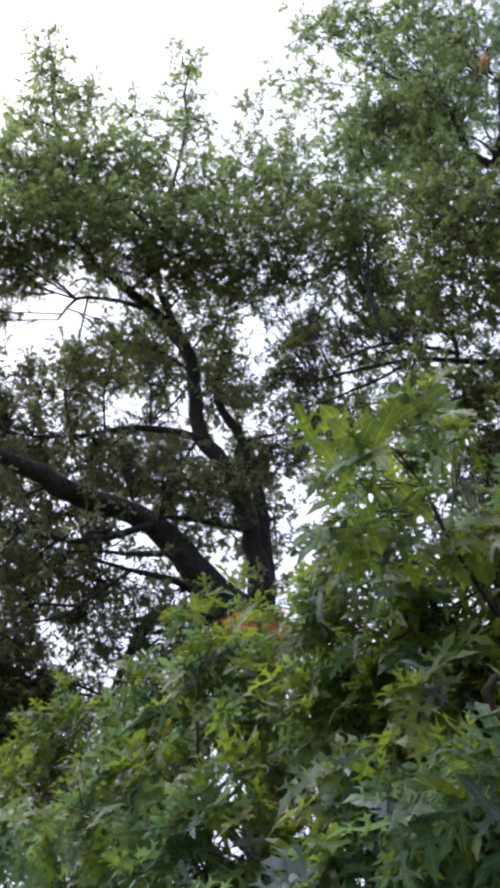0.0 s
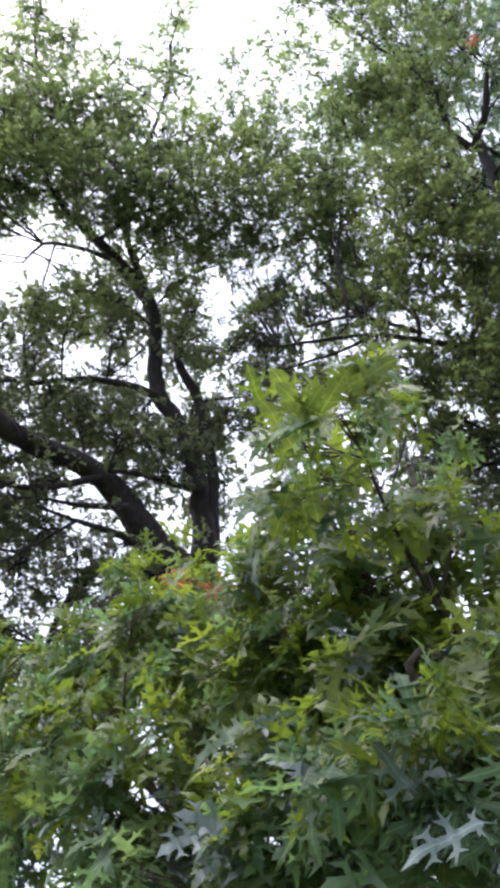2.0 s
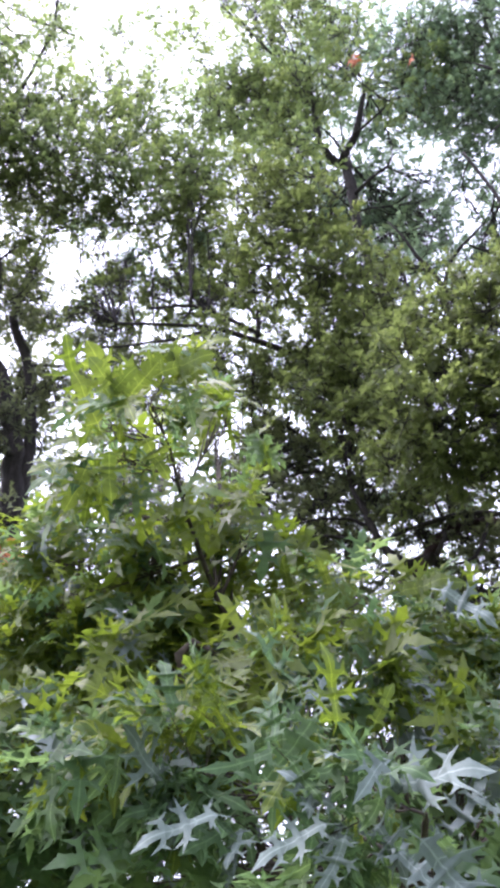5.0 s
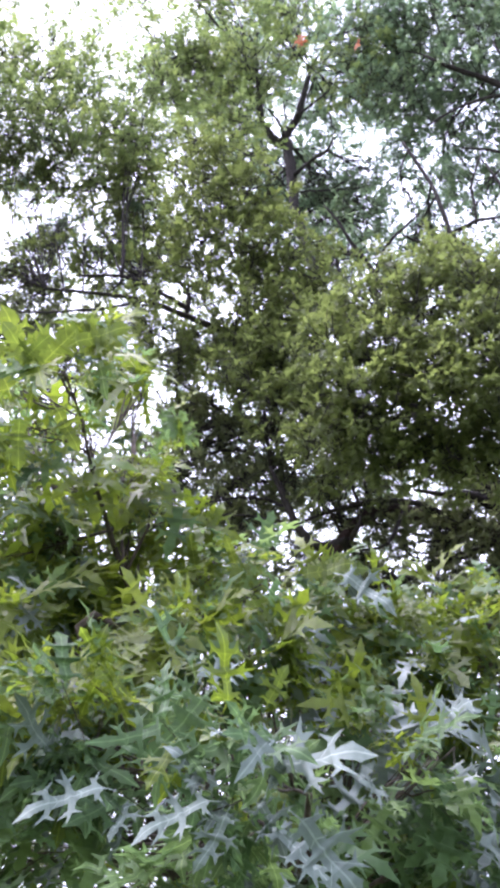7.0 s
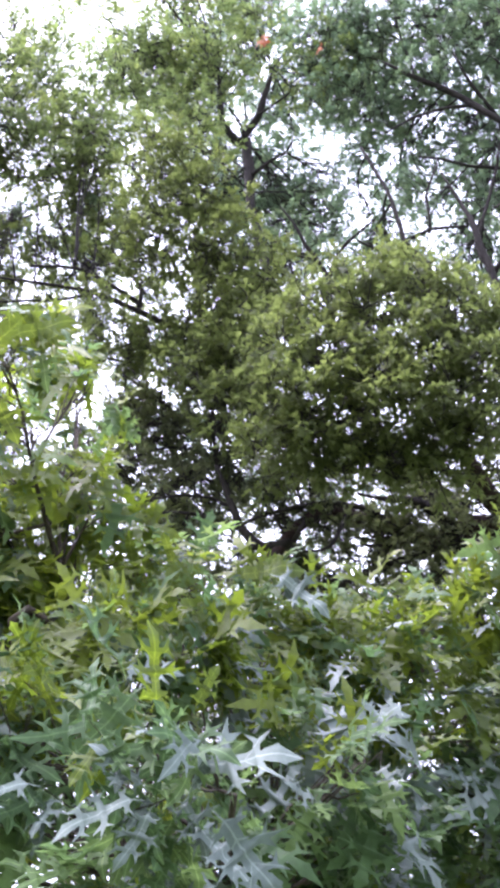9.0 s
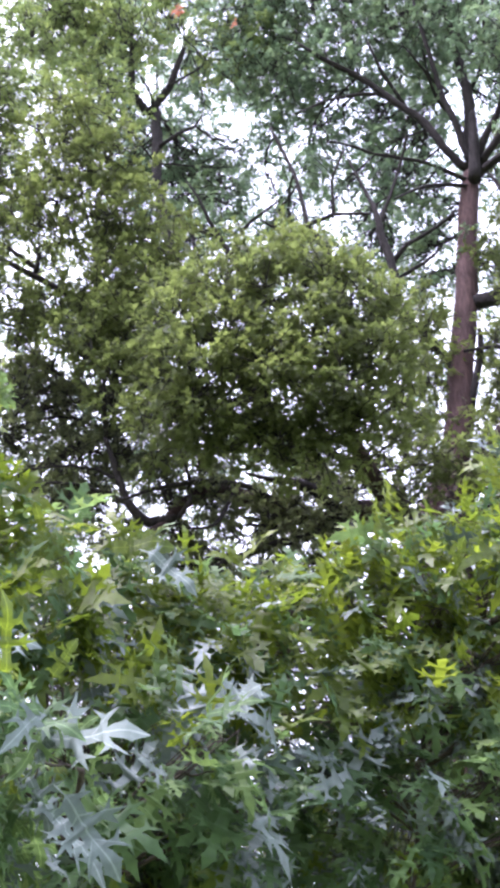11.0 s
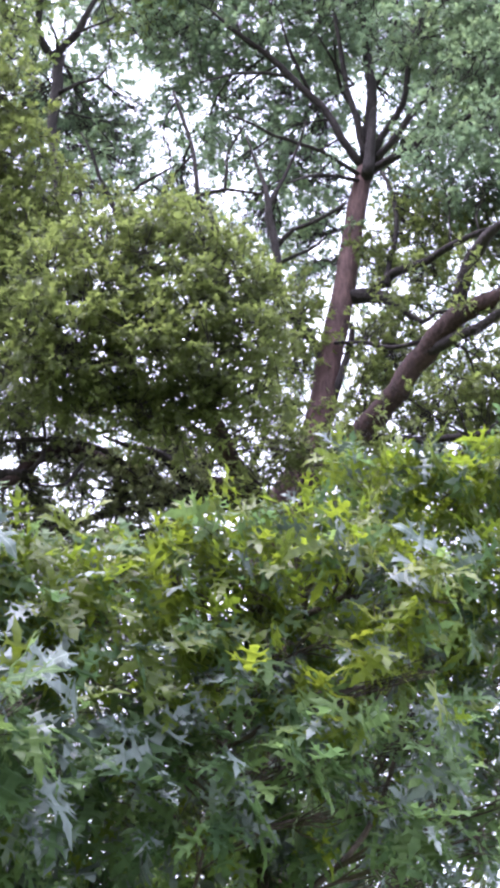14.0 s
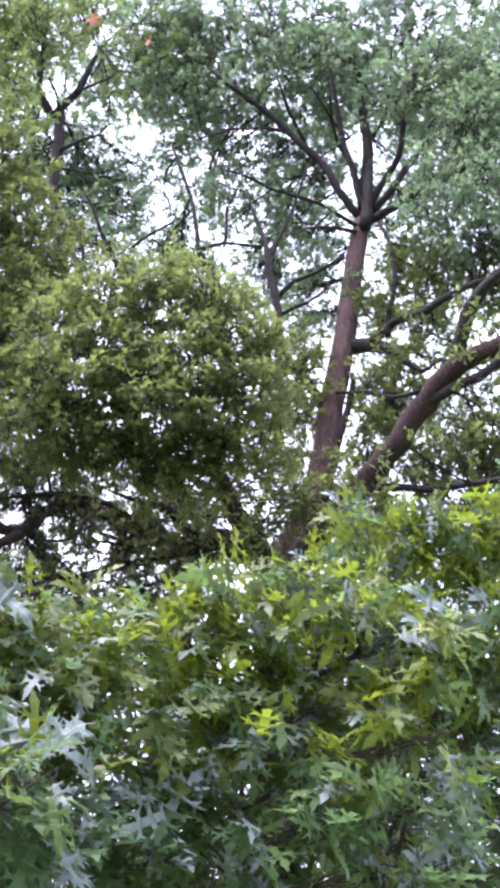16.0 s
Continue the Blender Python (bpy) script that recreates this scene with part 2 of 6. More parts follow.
def tube(line, sides, rough=0.0, rng=None, ends=True):
    """Vertices and faces of a tapering limb along a line of (x, y, z, radius)."""
    c, r = line[:, :3], line[:, 3]
    tan = np.gradient(c, axis=0)
    tan /= np.linalg.norm(tan, axis=1)[:, None] + 1e-9
    ref = np.array([0.31, 0.95, 0.05])
    u = np.cross(tan, ref)
    u /= np.linalg.norm(u, axis=1)[:, None] + 1e-9
    w = np.cross(tan, u)
    a = np.arange(sides) / sides * 2 * np.pi
    rr = np.repeat(r[:, None], sides, 1)
    if rng is not None and rough:
        rr = rr * (1 + rough * (rng.random(rr.shape) - 0.5))
    v = c[:, None, :] + rr[:, :, None] * (np.cos(a)[None, :, None] * u[:, None, :] + np.sin(a)[None, :, None] * w[:, None, :])
    n = len(c)
    f = [(i * sides + k, i * sides + (k + 1) % sides, (i + 1) * sides + (k + 1) % sides, (i + 1) * sides + k) for i in range(n - 1) for k in range(sides)]
    if ends:
        f.append(tuple(range(sides))[::-1])
        f.append(tuple(range((n - 1) * sides, n * sides)))
    return v.reshape(-1, 3), f


class Bundle:
    """Gathers many small tubes into one mesh."""

    def __init__(self):
        self.v, self.f, self.n, self.parts = [], [], 0, []

    def add(self, v, f):
        self.v.append(v)
        self.parts.append(f)
        n = self.n
        self.f.extend([tuple(i + n for i in q) for q in f])
        self.n += len(v)

    def make(self, name, mat, parent):
        return solid(name, np.vstack(self.v), self.f, mat, parent)


# ---- leaf shapes, one unit long, the stalk at the origin, the blade along y
def small_leaf(wide, fold):
    v = [(0, 0), (0, 1.0), (0.075, 0.46), (-0.075, 0.46), (0.32, 0.46), (-0.32, 0.46), (0.38, 0.82), (-0.38, 0.82), (0.02, 0.74), (-0.02, 0.74), (0.0, 0.24)]
    f = [(10, 4, 2), (10, 3, 5), (0, 2, 3), (2, 1, 3), (2, 6, 8), (3, 9, 7)]
    v = np.array([(wide * x, y, fold * abs(x) - 0.3 * y * y) for x, y in v])
    return v, np.array(f), None


def large_leaf(bend, fold, sway, plump, web=0.045):
    side = [(0.008, 0.0), (0.008, 0.15), (0.03, 0.2), (0.12, 0.215), (0.25, 0.15), (0.18, 0.235), (0.24, 0.27), (0.09, 0.265), (0.036, 0.31), (0.032, 0.40),
            (0.10, 0.44), (0.24, 0.47), (0.36, 0.40), (0.29, 0.495), (0.47, 0.58), (0.29, 0.545), (0.31, 0.65), (0.19, 0.53), (0.08, 0.52), (0.036, 0.57), (0.034, 0.65),
            (0.11, 0.70), (0.18, 0.72), (0.29, 0.66), (0.21, 0.765), (0.28, 0.90), (0.14, 0.775), (0.06, 0.76), (0.03, 0.81), (0.04, 0.88), (0.12, 0.93), (0.04, 0.94)]
    side = [((x + web * (x < 0.06)) * plump if y > 0.16 else x, y) for x, y in side]
    ring = side + [(0.0, 1.07)] + [(-x, y - 0.012) for x, y in reversed(side)]
    tri = tessellate_polygon([[Vector((x, y, 0)) for x, y in ring]])
    v = np.array([(x + sway * y * y, y - 0.1 * bend * y * y, fold * abs(x) * (1 - 0.6 * abs(x)) - bend * y * y + 0.04 * math.sin(9 * y + 5 * x)) for x, y in ring])
    return v, np.array([tuple(t) for t in tri]), ring


LARGE = [large_leaf(0.15, 0.3, 0.05, 1.0), large_leaf(0.35, 0.15, -0.1, 0.9), large_leaf(0.55, 0.45, 0.12, 1.1), large_leaf(0.05, 0.55, -0.05, 0.8), large_leaf(0.25, -0.2, 0.15, 1.05), large_leaf(0.7, 0.25, -0.15, 0.95)]
NOTED = [large_leaf(0.2, 0.2, 0.1, 0.95, 0.055), large_leaf(0.3, 0.1, -0.16, 0.8, 0.05), large_leaf(0.1, 0.3, 0.18, 0.85, 0.06), large_leaf(0.25, 0.1, -0.06, 1.0, 0.055)]
BROAD = [large_leaf(0.2, 0.15, 0.06, 1.0, 0.11), large_leaf(0.1, 0.3, -0.08, 0.95, 0.1), large_leaf(0.3, 0.1, 0.1, 1.05, 0.12), large_leaf(0.15, 0.4, -0.04, 0.95, 0.09)]
SMALL = [small_leaf(0.72, 0.25), small_leaf(0.48, 0.6), small_leaf(0.6, -0.15)]


def frames(axis, up):
    """Turn matrices whose y lies along axis and whose z is near up."""
    y = axis / (np.linalg.norm(axis, axis=1)[:, None] + 1e-9)
    z = up - (up * y).sum(1)[:, None] * y
    z /= np.linalg.norm(z, axis=1)[:, None] + 1e-9
    x = np.cross(y, z)
    return np.stack([x, y, z], axis=2)


def leaf_mesh(name, shapes, at, turn, size, which, mat, parent):
    vs, fs, n = [], [], 0
    for k, (v, f, _) in enumerate(shapes):
        m = which == k
        if not m.any():
            continue
        w = np.einsum("nij,vj->nvi", turn[m], v) * size[m][:, None, None] + at[m][:, None, :]
        c = len(w)
        g = f[None] + (np.arange(c) * len(v))[:, None, None] + n
        vs.append(w.reshape(-1, 3))
        fs.append(g.reshape(-1, 3))
        n += c * len(v)
    v, f = np.vstack(vs), np.vstack(fs)
    me = bpy.data.meshes.new(name)
    me.vertices.add(len(v))
    me.vertices.foreach_set("co", v.ravel())
    me.loops.add(f.size)
    me.loops.foreach_set("vertex_index", f.ravel().astype(np.int32))
    me.polygons.add(len(f))
    me.polygons.foreach_set("loop_start", (np.arange(len(f)) * 3).astype(np.int32))
    me.polygons.foreach_set("use_smooth", [True] * len(f))
    me.update(calc_edges=True)
    me.validate()
    me.materials.append(mat)
    ob = new(name, me)
    ob.parent = parent
    ob.matrix_parent_inverse = parent.matrix_world.inverted()
    return ob


STAND = np.array([0.0, 0.0, 1.6])


def in_gap(p, gaps):
    """True where a point lies in one of the openings of a crown, stretched along the camera's line of sight."""
    hit = np.zeros(len(p), bool)
    for x, y, z, r in gaps:
        c = np.array([x, y, z])
        d = c - STAND
        d /= np.linalg.norm(d)
        q = p - c
        along = q @ d
        side = np.linalg.norm(q - along[:, None] * d, axis=1)
        hit |= (side / r) ** 2 + (along / (r * 2 + 1.6)) ** 2 < 1
    return hit


def unit(rng, n):
    v = rng.normal(size=(n, 3))
    return v / np.linalg.norm(v, axis=1)[:, None]


def grow(seed, limb_lines, lobes, gaps, axis_xy, leaf_len, leaf_area, spray_leaves, spray_len, branch_r, droop, face, full=0.8, forks=12, depth=1.1, twig_r=0.0032, toss=0.9, lean=(0, 0, 0)):
    """Branches from the limbs into each lobe of a crown, twigs from the branches, and sprays of leaves on the twigs.
    lean: tilts the leaves, here towards the camera's side so they look brighter.
    Returns the branch and twig bundles and the leaves' places, turns and sizes."""
    rng = np.random.default_rng(seed)
    boughs, twigs = [], Bundle()
    wood = np.vstack(limb_lines)
    at, ax, up, size = [], [], [], []
    for x, y, z, r, den in lobes:
        c = np.array([x, y, z])
        gap = c - wood[:, :3]
        cost = 1.4 * np.hypot(gap[:, 0], gap[:, 1]) + np.where(gap[:, 2] > 0, 0.6, 1.8) * np.abs(gap[:, 2])
        root = wood[cost.argmin()]
        out = c - np.array([*axis_xy, z - 0.5 * r])
        out = out / (np.linalg.norm(out) + 1e-6)
        # main branch of the lobe and its forks
        far = c + out * 0.3 * r
        mid = (root[:3] + far) / 2 + rng.normal(size=3) * 0.12 * r + np.array([0, 0, 0.1 * r])
        r0 = min(branch_r, 0.7 * root[3])
        main = spline([(*root[:3], r0), (*mid, r0 * 0.7), (*far, r0 * 0.35)], 0.15)
        boughs.append(tube(main, 6))
        tips = [main[len(main) // 2:]]
        for k in range(int(forks * (0.6 + 0.4 * den))):
            s = main[rng.integers(len(main) // 3, len(main))]
            e = c + unit(rng, 1)[0] * r * rng.uniform(0.5, 0.95) * np.array([1, 1, 0.9])
            m1 = s[:3] * 0.67 + e * 0.33 + rng.normal(size=3) * 0.13 * r
            m2 = s[:3] * 0.33 + e * 0.67 + rng.normal(size=3) * 0.13 * r
            fork = spline([(*s[:3], min(s[3], branch_r) * 0.6), (*m1, branch_r * 0.4), (*m2, branch_r * 0.25), (*e, branch_r * 0.14)], 0.12)
            mids = fork[:, :3]
            if in_gap(mids, gaps).sum() > 0.45 * len(mids):
                continue
            boughs.append(tube(fork, 4))
            tips.append(fork)
        tips = np.vstack(tips)
        # sprays
        leaves = -full * math.log(1 - min(den, 0.998)) * math.pi * r * r / leaf_area
        n = max(3, int(leaves / spray_leaves))
        p = c + unit(rng, n) * (r * rng.random(n) ** 0.42)[:, None] * np.array([1, depth, 1])
        p = p[~in_gap(p, gaps) | (rng.random(n) < 0.2)]
        for q in p:
            b = tips[np.linalg.norm(tips[:, :3] - q, axis=1).argmin()]
            way = q - b[:3]
            way = way / (np.linalg.norm(way) + 1e-6) + 0.5 * out + rng.normal(size=3) * 0.35 + np.array([0, 0, 0.15 - droop])
            way /= np.linalg.norm(way)
            e = q + way * spray_len * rng.uniform(0.6, 1.2)
            gone = np.linalg.norm(q - b[:3]) / (2.2 * spray_len)
            if gone > 1:
                b = np.array([*(q + (b[:3] - q) / gone), 0])
            bow = rng.normal(size=3) * 0.2 * np.linalg.norm(q - b[:3])
            tw = np.array([(*b[:3], twig_r * 1.6), (*(0.35 * b[:3] + 0.65 * q + bow), twig_r * 1.2), (*e, twig_r * 0.7)])
            twigs.add(*tube(tw, 3, ends=False))
            k = int(spray_leaves * rng.uniform(0.7, 1.3))
            u = rng.random(k) ** 0.4
            base = q + (e - q) * u[:, None]
            d = 0.7 * way + unit(rng, k) + np.array([0, 0, -0.25 - droop])
            at.append(base)
            ax.append(d)
            up.append(np.array([0, 0, 0.6]) + np.array(lean) + face * out + toss * unit(rng, k))
            size.append(leaf_len * rng.uniform(0.6, 1.25, k))
    at, ax, up, size = np.vstack(at), np.vstack(ax), np.vstack(up), np.concatenate(size)
    keep = ~in_gap(at, gaps) | (rng.random(len(at)) < 0.35)
    at, ax, up, size = at[keep], ax[keep], up[keep], size[keep]
    return boughs, twigs, at, frames(ax, up), size, rng


def lay_branches(tubes, twigs, mat, base):
    """The 290 branches that lie lowest in y are parts of their own; the finer rest joins the twigs."""
    order = sorted(range(len(tubes)), key=lambda i: tubes[i][0][:, 1].min())
    for k, i in enumerate(order):
        if k < 290:
            solid("branch", *tubes[i], mat, base)
        else:
            twigs.add(*tubes[i])


def thing(name, place, label, category, kind="", group=""):
    ob = new(name)
    ob.matrix_world = Matrix.Translation(place)
    ob.empty_display_size = 0.3
    bpy.context.view_layer.update()
    return tagged(ob, label, category, group, kind)


def trunk_line(points, flare=1.5):
    """A trunk from the lawn up through the given points."""
    x, y, z, r = points[0]
    foot = [(x, y, -0.1, r * 1.25 * flare), (x, y, 0.25, r * 1.3), (x, y, z * 0.55, r * 1.1)]
    return spline(foot + points, 0.15)


def oak(name, label, trunk, limbs, lobes, gaps, bark, limb_bark, seed, **kind):
    line = trunk_line(trunk)
    base = thing(name, (line[0, 0], line[0, 1], 0), label, "tree", group="oaks round the lawn")
    rng = np.random.default_rng(seed)
    v, f = tube(line, 14, 0.1, rng)
    solid("trunk", v, f, bark, base)
    lines = [line[len(line) // 2:]]
    for pts in limbs:
        ln = spline(pts, 0.12)
        ln[1:-1, :3] += rng.normal(size=(len(ln) - 2, 3)) * (0.10 * ln[1:-1, 3:4])
        knots = max(3, len(ln) // 4)
        for axis in range(3):
            bend = np.interp(np.linspace(0, 1, len(ln)), np.linspace(0, 1, knots), rng.normal(size=knots) * 0.03)
            ln[:, axis] += bend * np.clip(1.4 - ln[:, 3] / 0.07, 0, 1) * np.minimum(1, np.arange(len(ln)) / 4)
        v, f = tube(ln, 9, 0.12, rng)
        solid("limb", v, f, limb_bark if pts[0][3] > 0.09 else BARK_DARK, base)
        lines.append(ln)
    tubes, twigs = [], Bundle()
    for k, (part_lobes, leaf, full, forks, branch_r) in enumerate(lobes):
        br, tw, at, turn, size, _ = grow(seed + k, lines, part_lobes, gaps, line[0, :2], full=full, forks=forks, branch_r=branch_r, **kind)
        tubes += br
        for v, f in zip(tw.v, tw.parts):
            twigs.add(v, f)
        tagged(leaf_mesh("foliage", SMALL, at, turn, size, np.arange(len(at)) % 3, leaf, base), kind="stuff")
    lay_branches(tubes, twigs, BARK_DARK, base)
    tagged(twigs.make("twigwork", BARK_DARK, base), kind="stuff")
    return base


# ---- the ground
def ground():
    n = 40
    g = np.concatenate([-np.geomspace(900, 2, n), [0], np.geomspace(2, 900, n)])
    v = [(x, y, 0.05 * noise.noise(Vector((x * 0.13, y * 0.13, 0)))) for y in g for x in g]
    k = len(g)
    f = [(j * k + i, j * k + i + 1, (j + 1) * k + i + 1, (j + 1) * k + i) for j in range(k - 1) for i in range(k - 1)]
    return tagged(solid("ground", v, f, LAWN), "mown green lawn under the oaks", "lawn", kind="structure")


ground()

# ---- the trees: limbs as (x, y, z, radius), lobes of a crown as (x, y, z, radius, fullness), openings as (x, y, z, radius)
LEFT_LIMBS = []
LEFT_LIMBS.append([(-2.62, 6.60, 6.73, 0.129), (-2.60, 6.57, 7.07, 0.108), (-2.64, 6.51, 7.40, 0.086), (-2.66, 6.45, 7.68, 0.083), (-2.75, 6.37, 8.11, 0.080), (-2.88, 6.27, 8.35, 0.076), (-2.98, 6.18, 8.52, 0.077), (-3.00, 6.12, 8.93, 0.069), (-3.02, 6.07, 9.44, 0.071), (-3.09, 5.99, 9.73, 0.072), (-3.31, 5.83, 10.10, 0.068), (-3.52, 5.65, 10.37, 0.052), (-3.78, 5.44, 10.63, 0.035), (-4.03, 5.21, 10.97, 0.021)])
LEFT_LIMBS.append([(-3.10, 6.01, 9.77, 0.045), (-3.19, 5.90, 10.17, 0.040), (-3.25, 5.79, 10.59, 0.029), (-3.30, 5.69, 11.30, 0.025), (-3.16, 5.68, 12.23, 0.020), (-3.01, 5.69, 13.02, 0.017), (-2.93, 5.65, 14.63, 0.015)])
LEFT_LIMBS.append([(-2.56, 6.63, 6.92, 0.079), (-2.55, 6.60, 7.32, 0.072), (-2.55, 6.57, 7.67, 0.054), (-2.60, 6.52, 8.05, 0.050), (-2.65, 6.47, 8.45, 0.052), (-2.71, 6.42, 8.72, 0.047), (-2.80, 6.35, 8.96, 0.043), (-2.86, 6.30, 9.20, 0.032), (-2.83, 6.28, 9.67, 0.022), (-2.71, 6.30, 10.36, 0.015)])
LEFT_LIMBS.append([(-2.66, 6.59, 6.65, 0.161), (-2.95, 6.33, 6.92, 0.134), (-3.11, 6.12, 7.17, 0.121), (-3.26, 5.89, 7.35, 0.102), (-3.45, 5.64, 7.39, 0.097), (-3.62, 5.39, 7.35, 0.096), (-3.74, 5.15, 7.35, 0.086), (-3.89, 4.89, 7.35, 0.071), (-4.03, 4.61, 7.35, 0.057), (-4.24, 4.24, 7.40, 0.039)])
LEFT_LIMBS.append([(-2.94, 6.14, 8.42, 0.041), (-3.09, 6.01, 8.47, 0.036), (-3.34, 5.82, 8.47, 0.030), (-3.57, 5.62, 8.39, 0.025), (-3.73, 5.44, 8.20, 0.020), (-3.93, 5.23, 8.05, 0.014), (-4.15, 4.99, 7.95, 0.010)])
LEFT_LIMBS.append([(-2.59, 6.46, 7.47, 0.031), (-2.84, 6.21, 7.43, 0.024), (-3.08, 5.95, 7.36, 0.021), (-3.19, 5.75, 7.26, 0.016)])
LEFT_LIMBS.append([(-2.90, 6.22, 6.66, 0.040), (-3.01, 6.03, 6.73, 0.033), (-3.15, 5.82, 6.73, 0.026), (-3.28, 5.61, 6.67, 0.017), (-3.44, 5.37, 6.63, 0.011)])
LEFT_LIMBS.append([(-2.81, 6.48, 6.67, 0.091), (-3.19, 6.22, 6.66, 0.064), (-3.34, 6.05, 6.49, 0.051), (-3.40, 5.92, 6.17, 0.039), (-3.44, 5.81, 5.87, 0.025), (-3.44, 5.72, 5.54, 0.012)])
LEFT_LIMBS.append([(-3.27, 5.76, 10.00, 0.028), (-3.50, 5.49, 9.97, 0.022), (-3.71, 5.22, 9.71, 0.016), (-3.87, 4.96, 9.27, 0.010)])
LEFT_LIMBS.append([(-3.23, 5.84, 7.29, 0.032), (-3.51, 5.53, 7.03, 0.027), (-3.70, 5.26, 6.88, 0.020), (-3.87, 4.99, 6.78, 0.015), (-3.99, 4.74, 6.70, 0.011)])
LEFT_LIMBS.append([(-3.32, 5.67, 6.73, 0.013), (-3.49, 5.42, 6.37, 0.013), (-3.63, 5.17, 6.04, 0.010), (-3.77, 4.91, 5.86, 0.006)])
LEFT_LIMBS.append([(-3.71, 5.32, 10.43, 0.023), (-3.96, 5.08, 11.05, 0.021), (-4.08, 4.92, 12.00, 0.019), (-4.17, 4.78, 13.10, 0.017), (-4.32, 4.58, 14.46, 0.011)])
LEFT_LIMBS.append([(-3.43, 5.50, 10.13, 0.023), (-3.08, 5.69, 10.66, 0.023), (-2.60, 5.91, 11.10, 0.021), (-2.31, 6.02, 11.63, 0.016), (-2.26, 6.04, 12.57, 0.010)])
LEFT_LIMBS.append([(-3.26, 5.99, 7.45, 0.017), (-3.19, 6.02, 7.71, 0.012), (-3.13, 6.06, 7.98, 0.007)])
LEFT_LIMBS.append([(-3.02, 5.94, 7.01, 0.036), (-3.25, 5.71, 6.91, 0.022), (-3.46, 5.47, 6.82, 0.013), (-3.62, 5.26, 6.66, 0.009)])
RIGHT_LIMBS = []
RIGHT_LIMBS.append([(2.68, 6.50, 6.33, 0.112), (2.95, 6.26, 6.68, 0.104), (3.19, 6.03, 7.00, 0.103), (3.29, 5.85, 7.13, 0.098), (3.41, 5.66, 7.28, 0.096), (3.51, 5.47, 7.46, 0.097), (3.60, 5.29, 7.57, 0.092), (3.67, 5.11, 7.65, 0.087), (3.77, 4.90, 7.64, 0.077), (3.90, 4.66, 7.61, 0.067), (4.07, 4.37, 7.58, 0.049)])
RIGHT_LIMBS.append([(3.52, 5.41, 7.47, 0.055), (3.64, 5.18, 7.49, 0.045), (3.75, 4.95, 7.47, 0.040), (3.84, 4.73, 7.47, 0.036), (3.95, 4.47, 7.42, 0.022)])
RIGHT_LIMBS.append([(3.71, 5.17, 7.71, 0.065), (3.70, 4.99, 7.83, 0.062), (3.72, 4.79, 8.03, 0.060), (3.74, 4.59, 8.09, 0.046), (3.79, 4.35, 8.08, 0.027)])
RIGHT_LIMBS.append([(3.36, 6.25, 8.90, 0.075), (3.46, 6.09, 8.83, 0.074), (3.55, 5.94, 8.67, 0.057), (3.60, 5.80, 8.42, 0.030), (3.69, 5.64, 8.16, 0.022), (3.75, 5.50, 8.18, 0.015)])
RIGHT_LIMBS.append([(3.46, 6.02, 8.77, 0.047), (3.60, 5.78, 8.85, 0.042), (3.79, 5.50, 8.76, 0.036), (3.88, 5.26, 8.73, 0.031), (4.01, 5.00, 8.70, 0.025), (4.14, 4.71, 8.56, 0.015)])
RIGHT_LIMBS.append([(3.55, 5.86, 8.74, 0.029), (3.58, 5.78, 9.16, 0.024), (3.57, 5.73, 9.50, 0.025), (3.55, 5.68, 9.85, 0.022), (3.48, 5.67, 10.15, 0.014)])
RIGHT_LIMBS.append([(3.15, 6.30, 7.58, 0.036), (3.20, 6.19, 7.85, 0.032), (3.28, 6.08, 8.18, 0.030), (3.29, 6.00, 8.30, 0.018)])
RIGHT_LIMBS.append([(3.14, 6.19, 8.19, 0.015), (3.34, 5.94, 8.04, 0.017), (3.48, 5.71, 7.83, 0.019), (3.58, 5.49, 7.71, 0.017)])
RIGHT_LIMBS.append([(3.09, 6.32, 7.99, 0.045), (2.98, 6.31, 8.36, 0.038), (2.84, 6.31, 8.52, 0.031), (2.73, 6.29, 8.76, 0.026), (2.59, 6.29, 8.93, 0.026), (2.47, 6.27, 9.05, 0.027), (2.38, 6.25, 9.14, 0.021), (2.21, 6.24, 9.23, 0.013)])
RIGHT_LIMBS.append([(2.58, 6.11, 8.67, 0.036), (2.53, 6.06, 9.05, 0.039), (2.45, 6.03, 9.37, 0.040), (2.42, 5.98, 9.62, 0.030), (2.30, 5.96, 9.97, 0.017), (2.16, 5.94, 10.37, 0.011)])
RIGHT_LIMBS.append([(2.56, 6.11, 9.12, 0.026), (2.70, 5.99, 9.31, 0.021), (2.87, 5.84, 9.37, 0.019), (3.05, 5.67, 9.45, 0.013)])
RIGHT_LIMBS.append([(2.60, 6.10, 8.93, 0.018), (2.78, 5.92, 8.99, 0.016), (2.90, 5.75, 8.95, 0.010)])
RIGHT_LIMBS.append([(2.48, 6.15, 9.56, 0.019), (2.59, 5.96, 10.02, 0.017), (2.69, 5.77, 10.36, 0.014), (2.70, 5.62, 10.48, 0.009)])
RIGHT_LIMBS.append([(3.52, 5.99, 10.47, 0.065), (3.54, 5.98, 10.75, 0.061), (3.57, 5.96, 11.12, 0.050), (3.61, 5.94, 11.61, 0.039)])
HIGH_BRANCHES = []
HIGH_BRANCHES.append([(2.16, 6.36, 8.33, 0.055), (2.07, 6.34, 9.01, 0.050), (2.02, 6.30, 9.42, 0.049), (1.93, 6.28, 9.60, 0.041), (1.81, 6.26, 9.73, 0.027), (1.78, 6.22, 9.96, 0.022), (1.70, 6.18, 10.42, 0.020), (1.60, 6.16, 10.79, 0.018), (1.52, 6.13, 11.04, 0.012)])
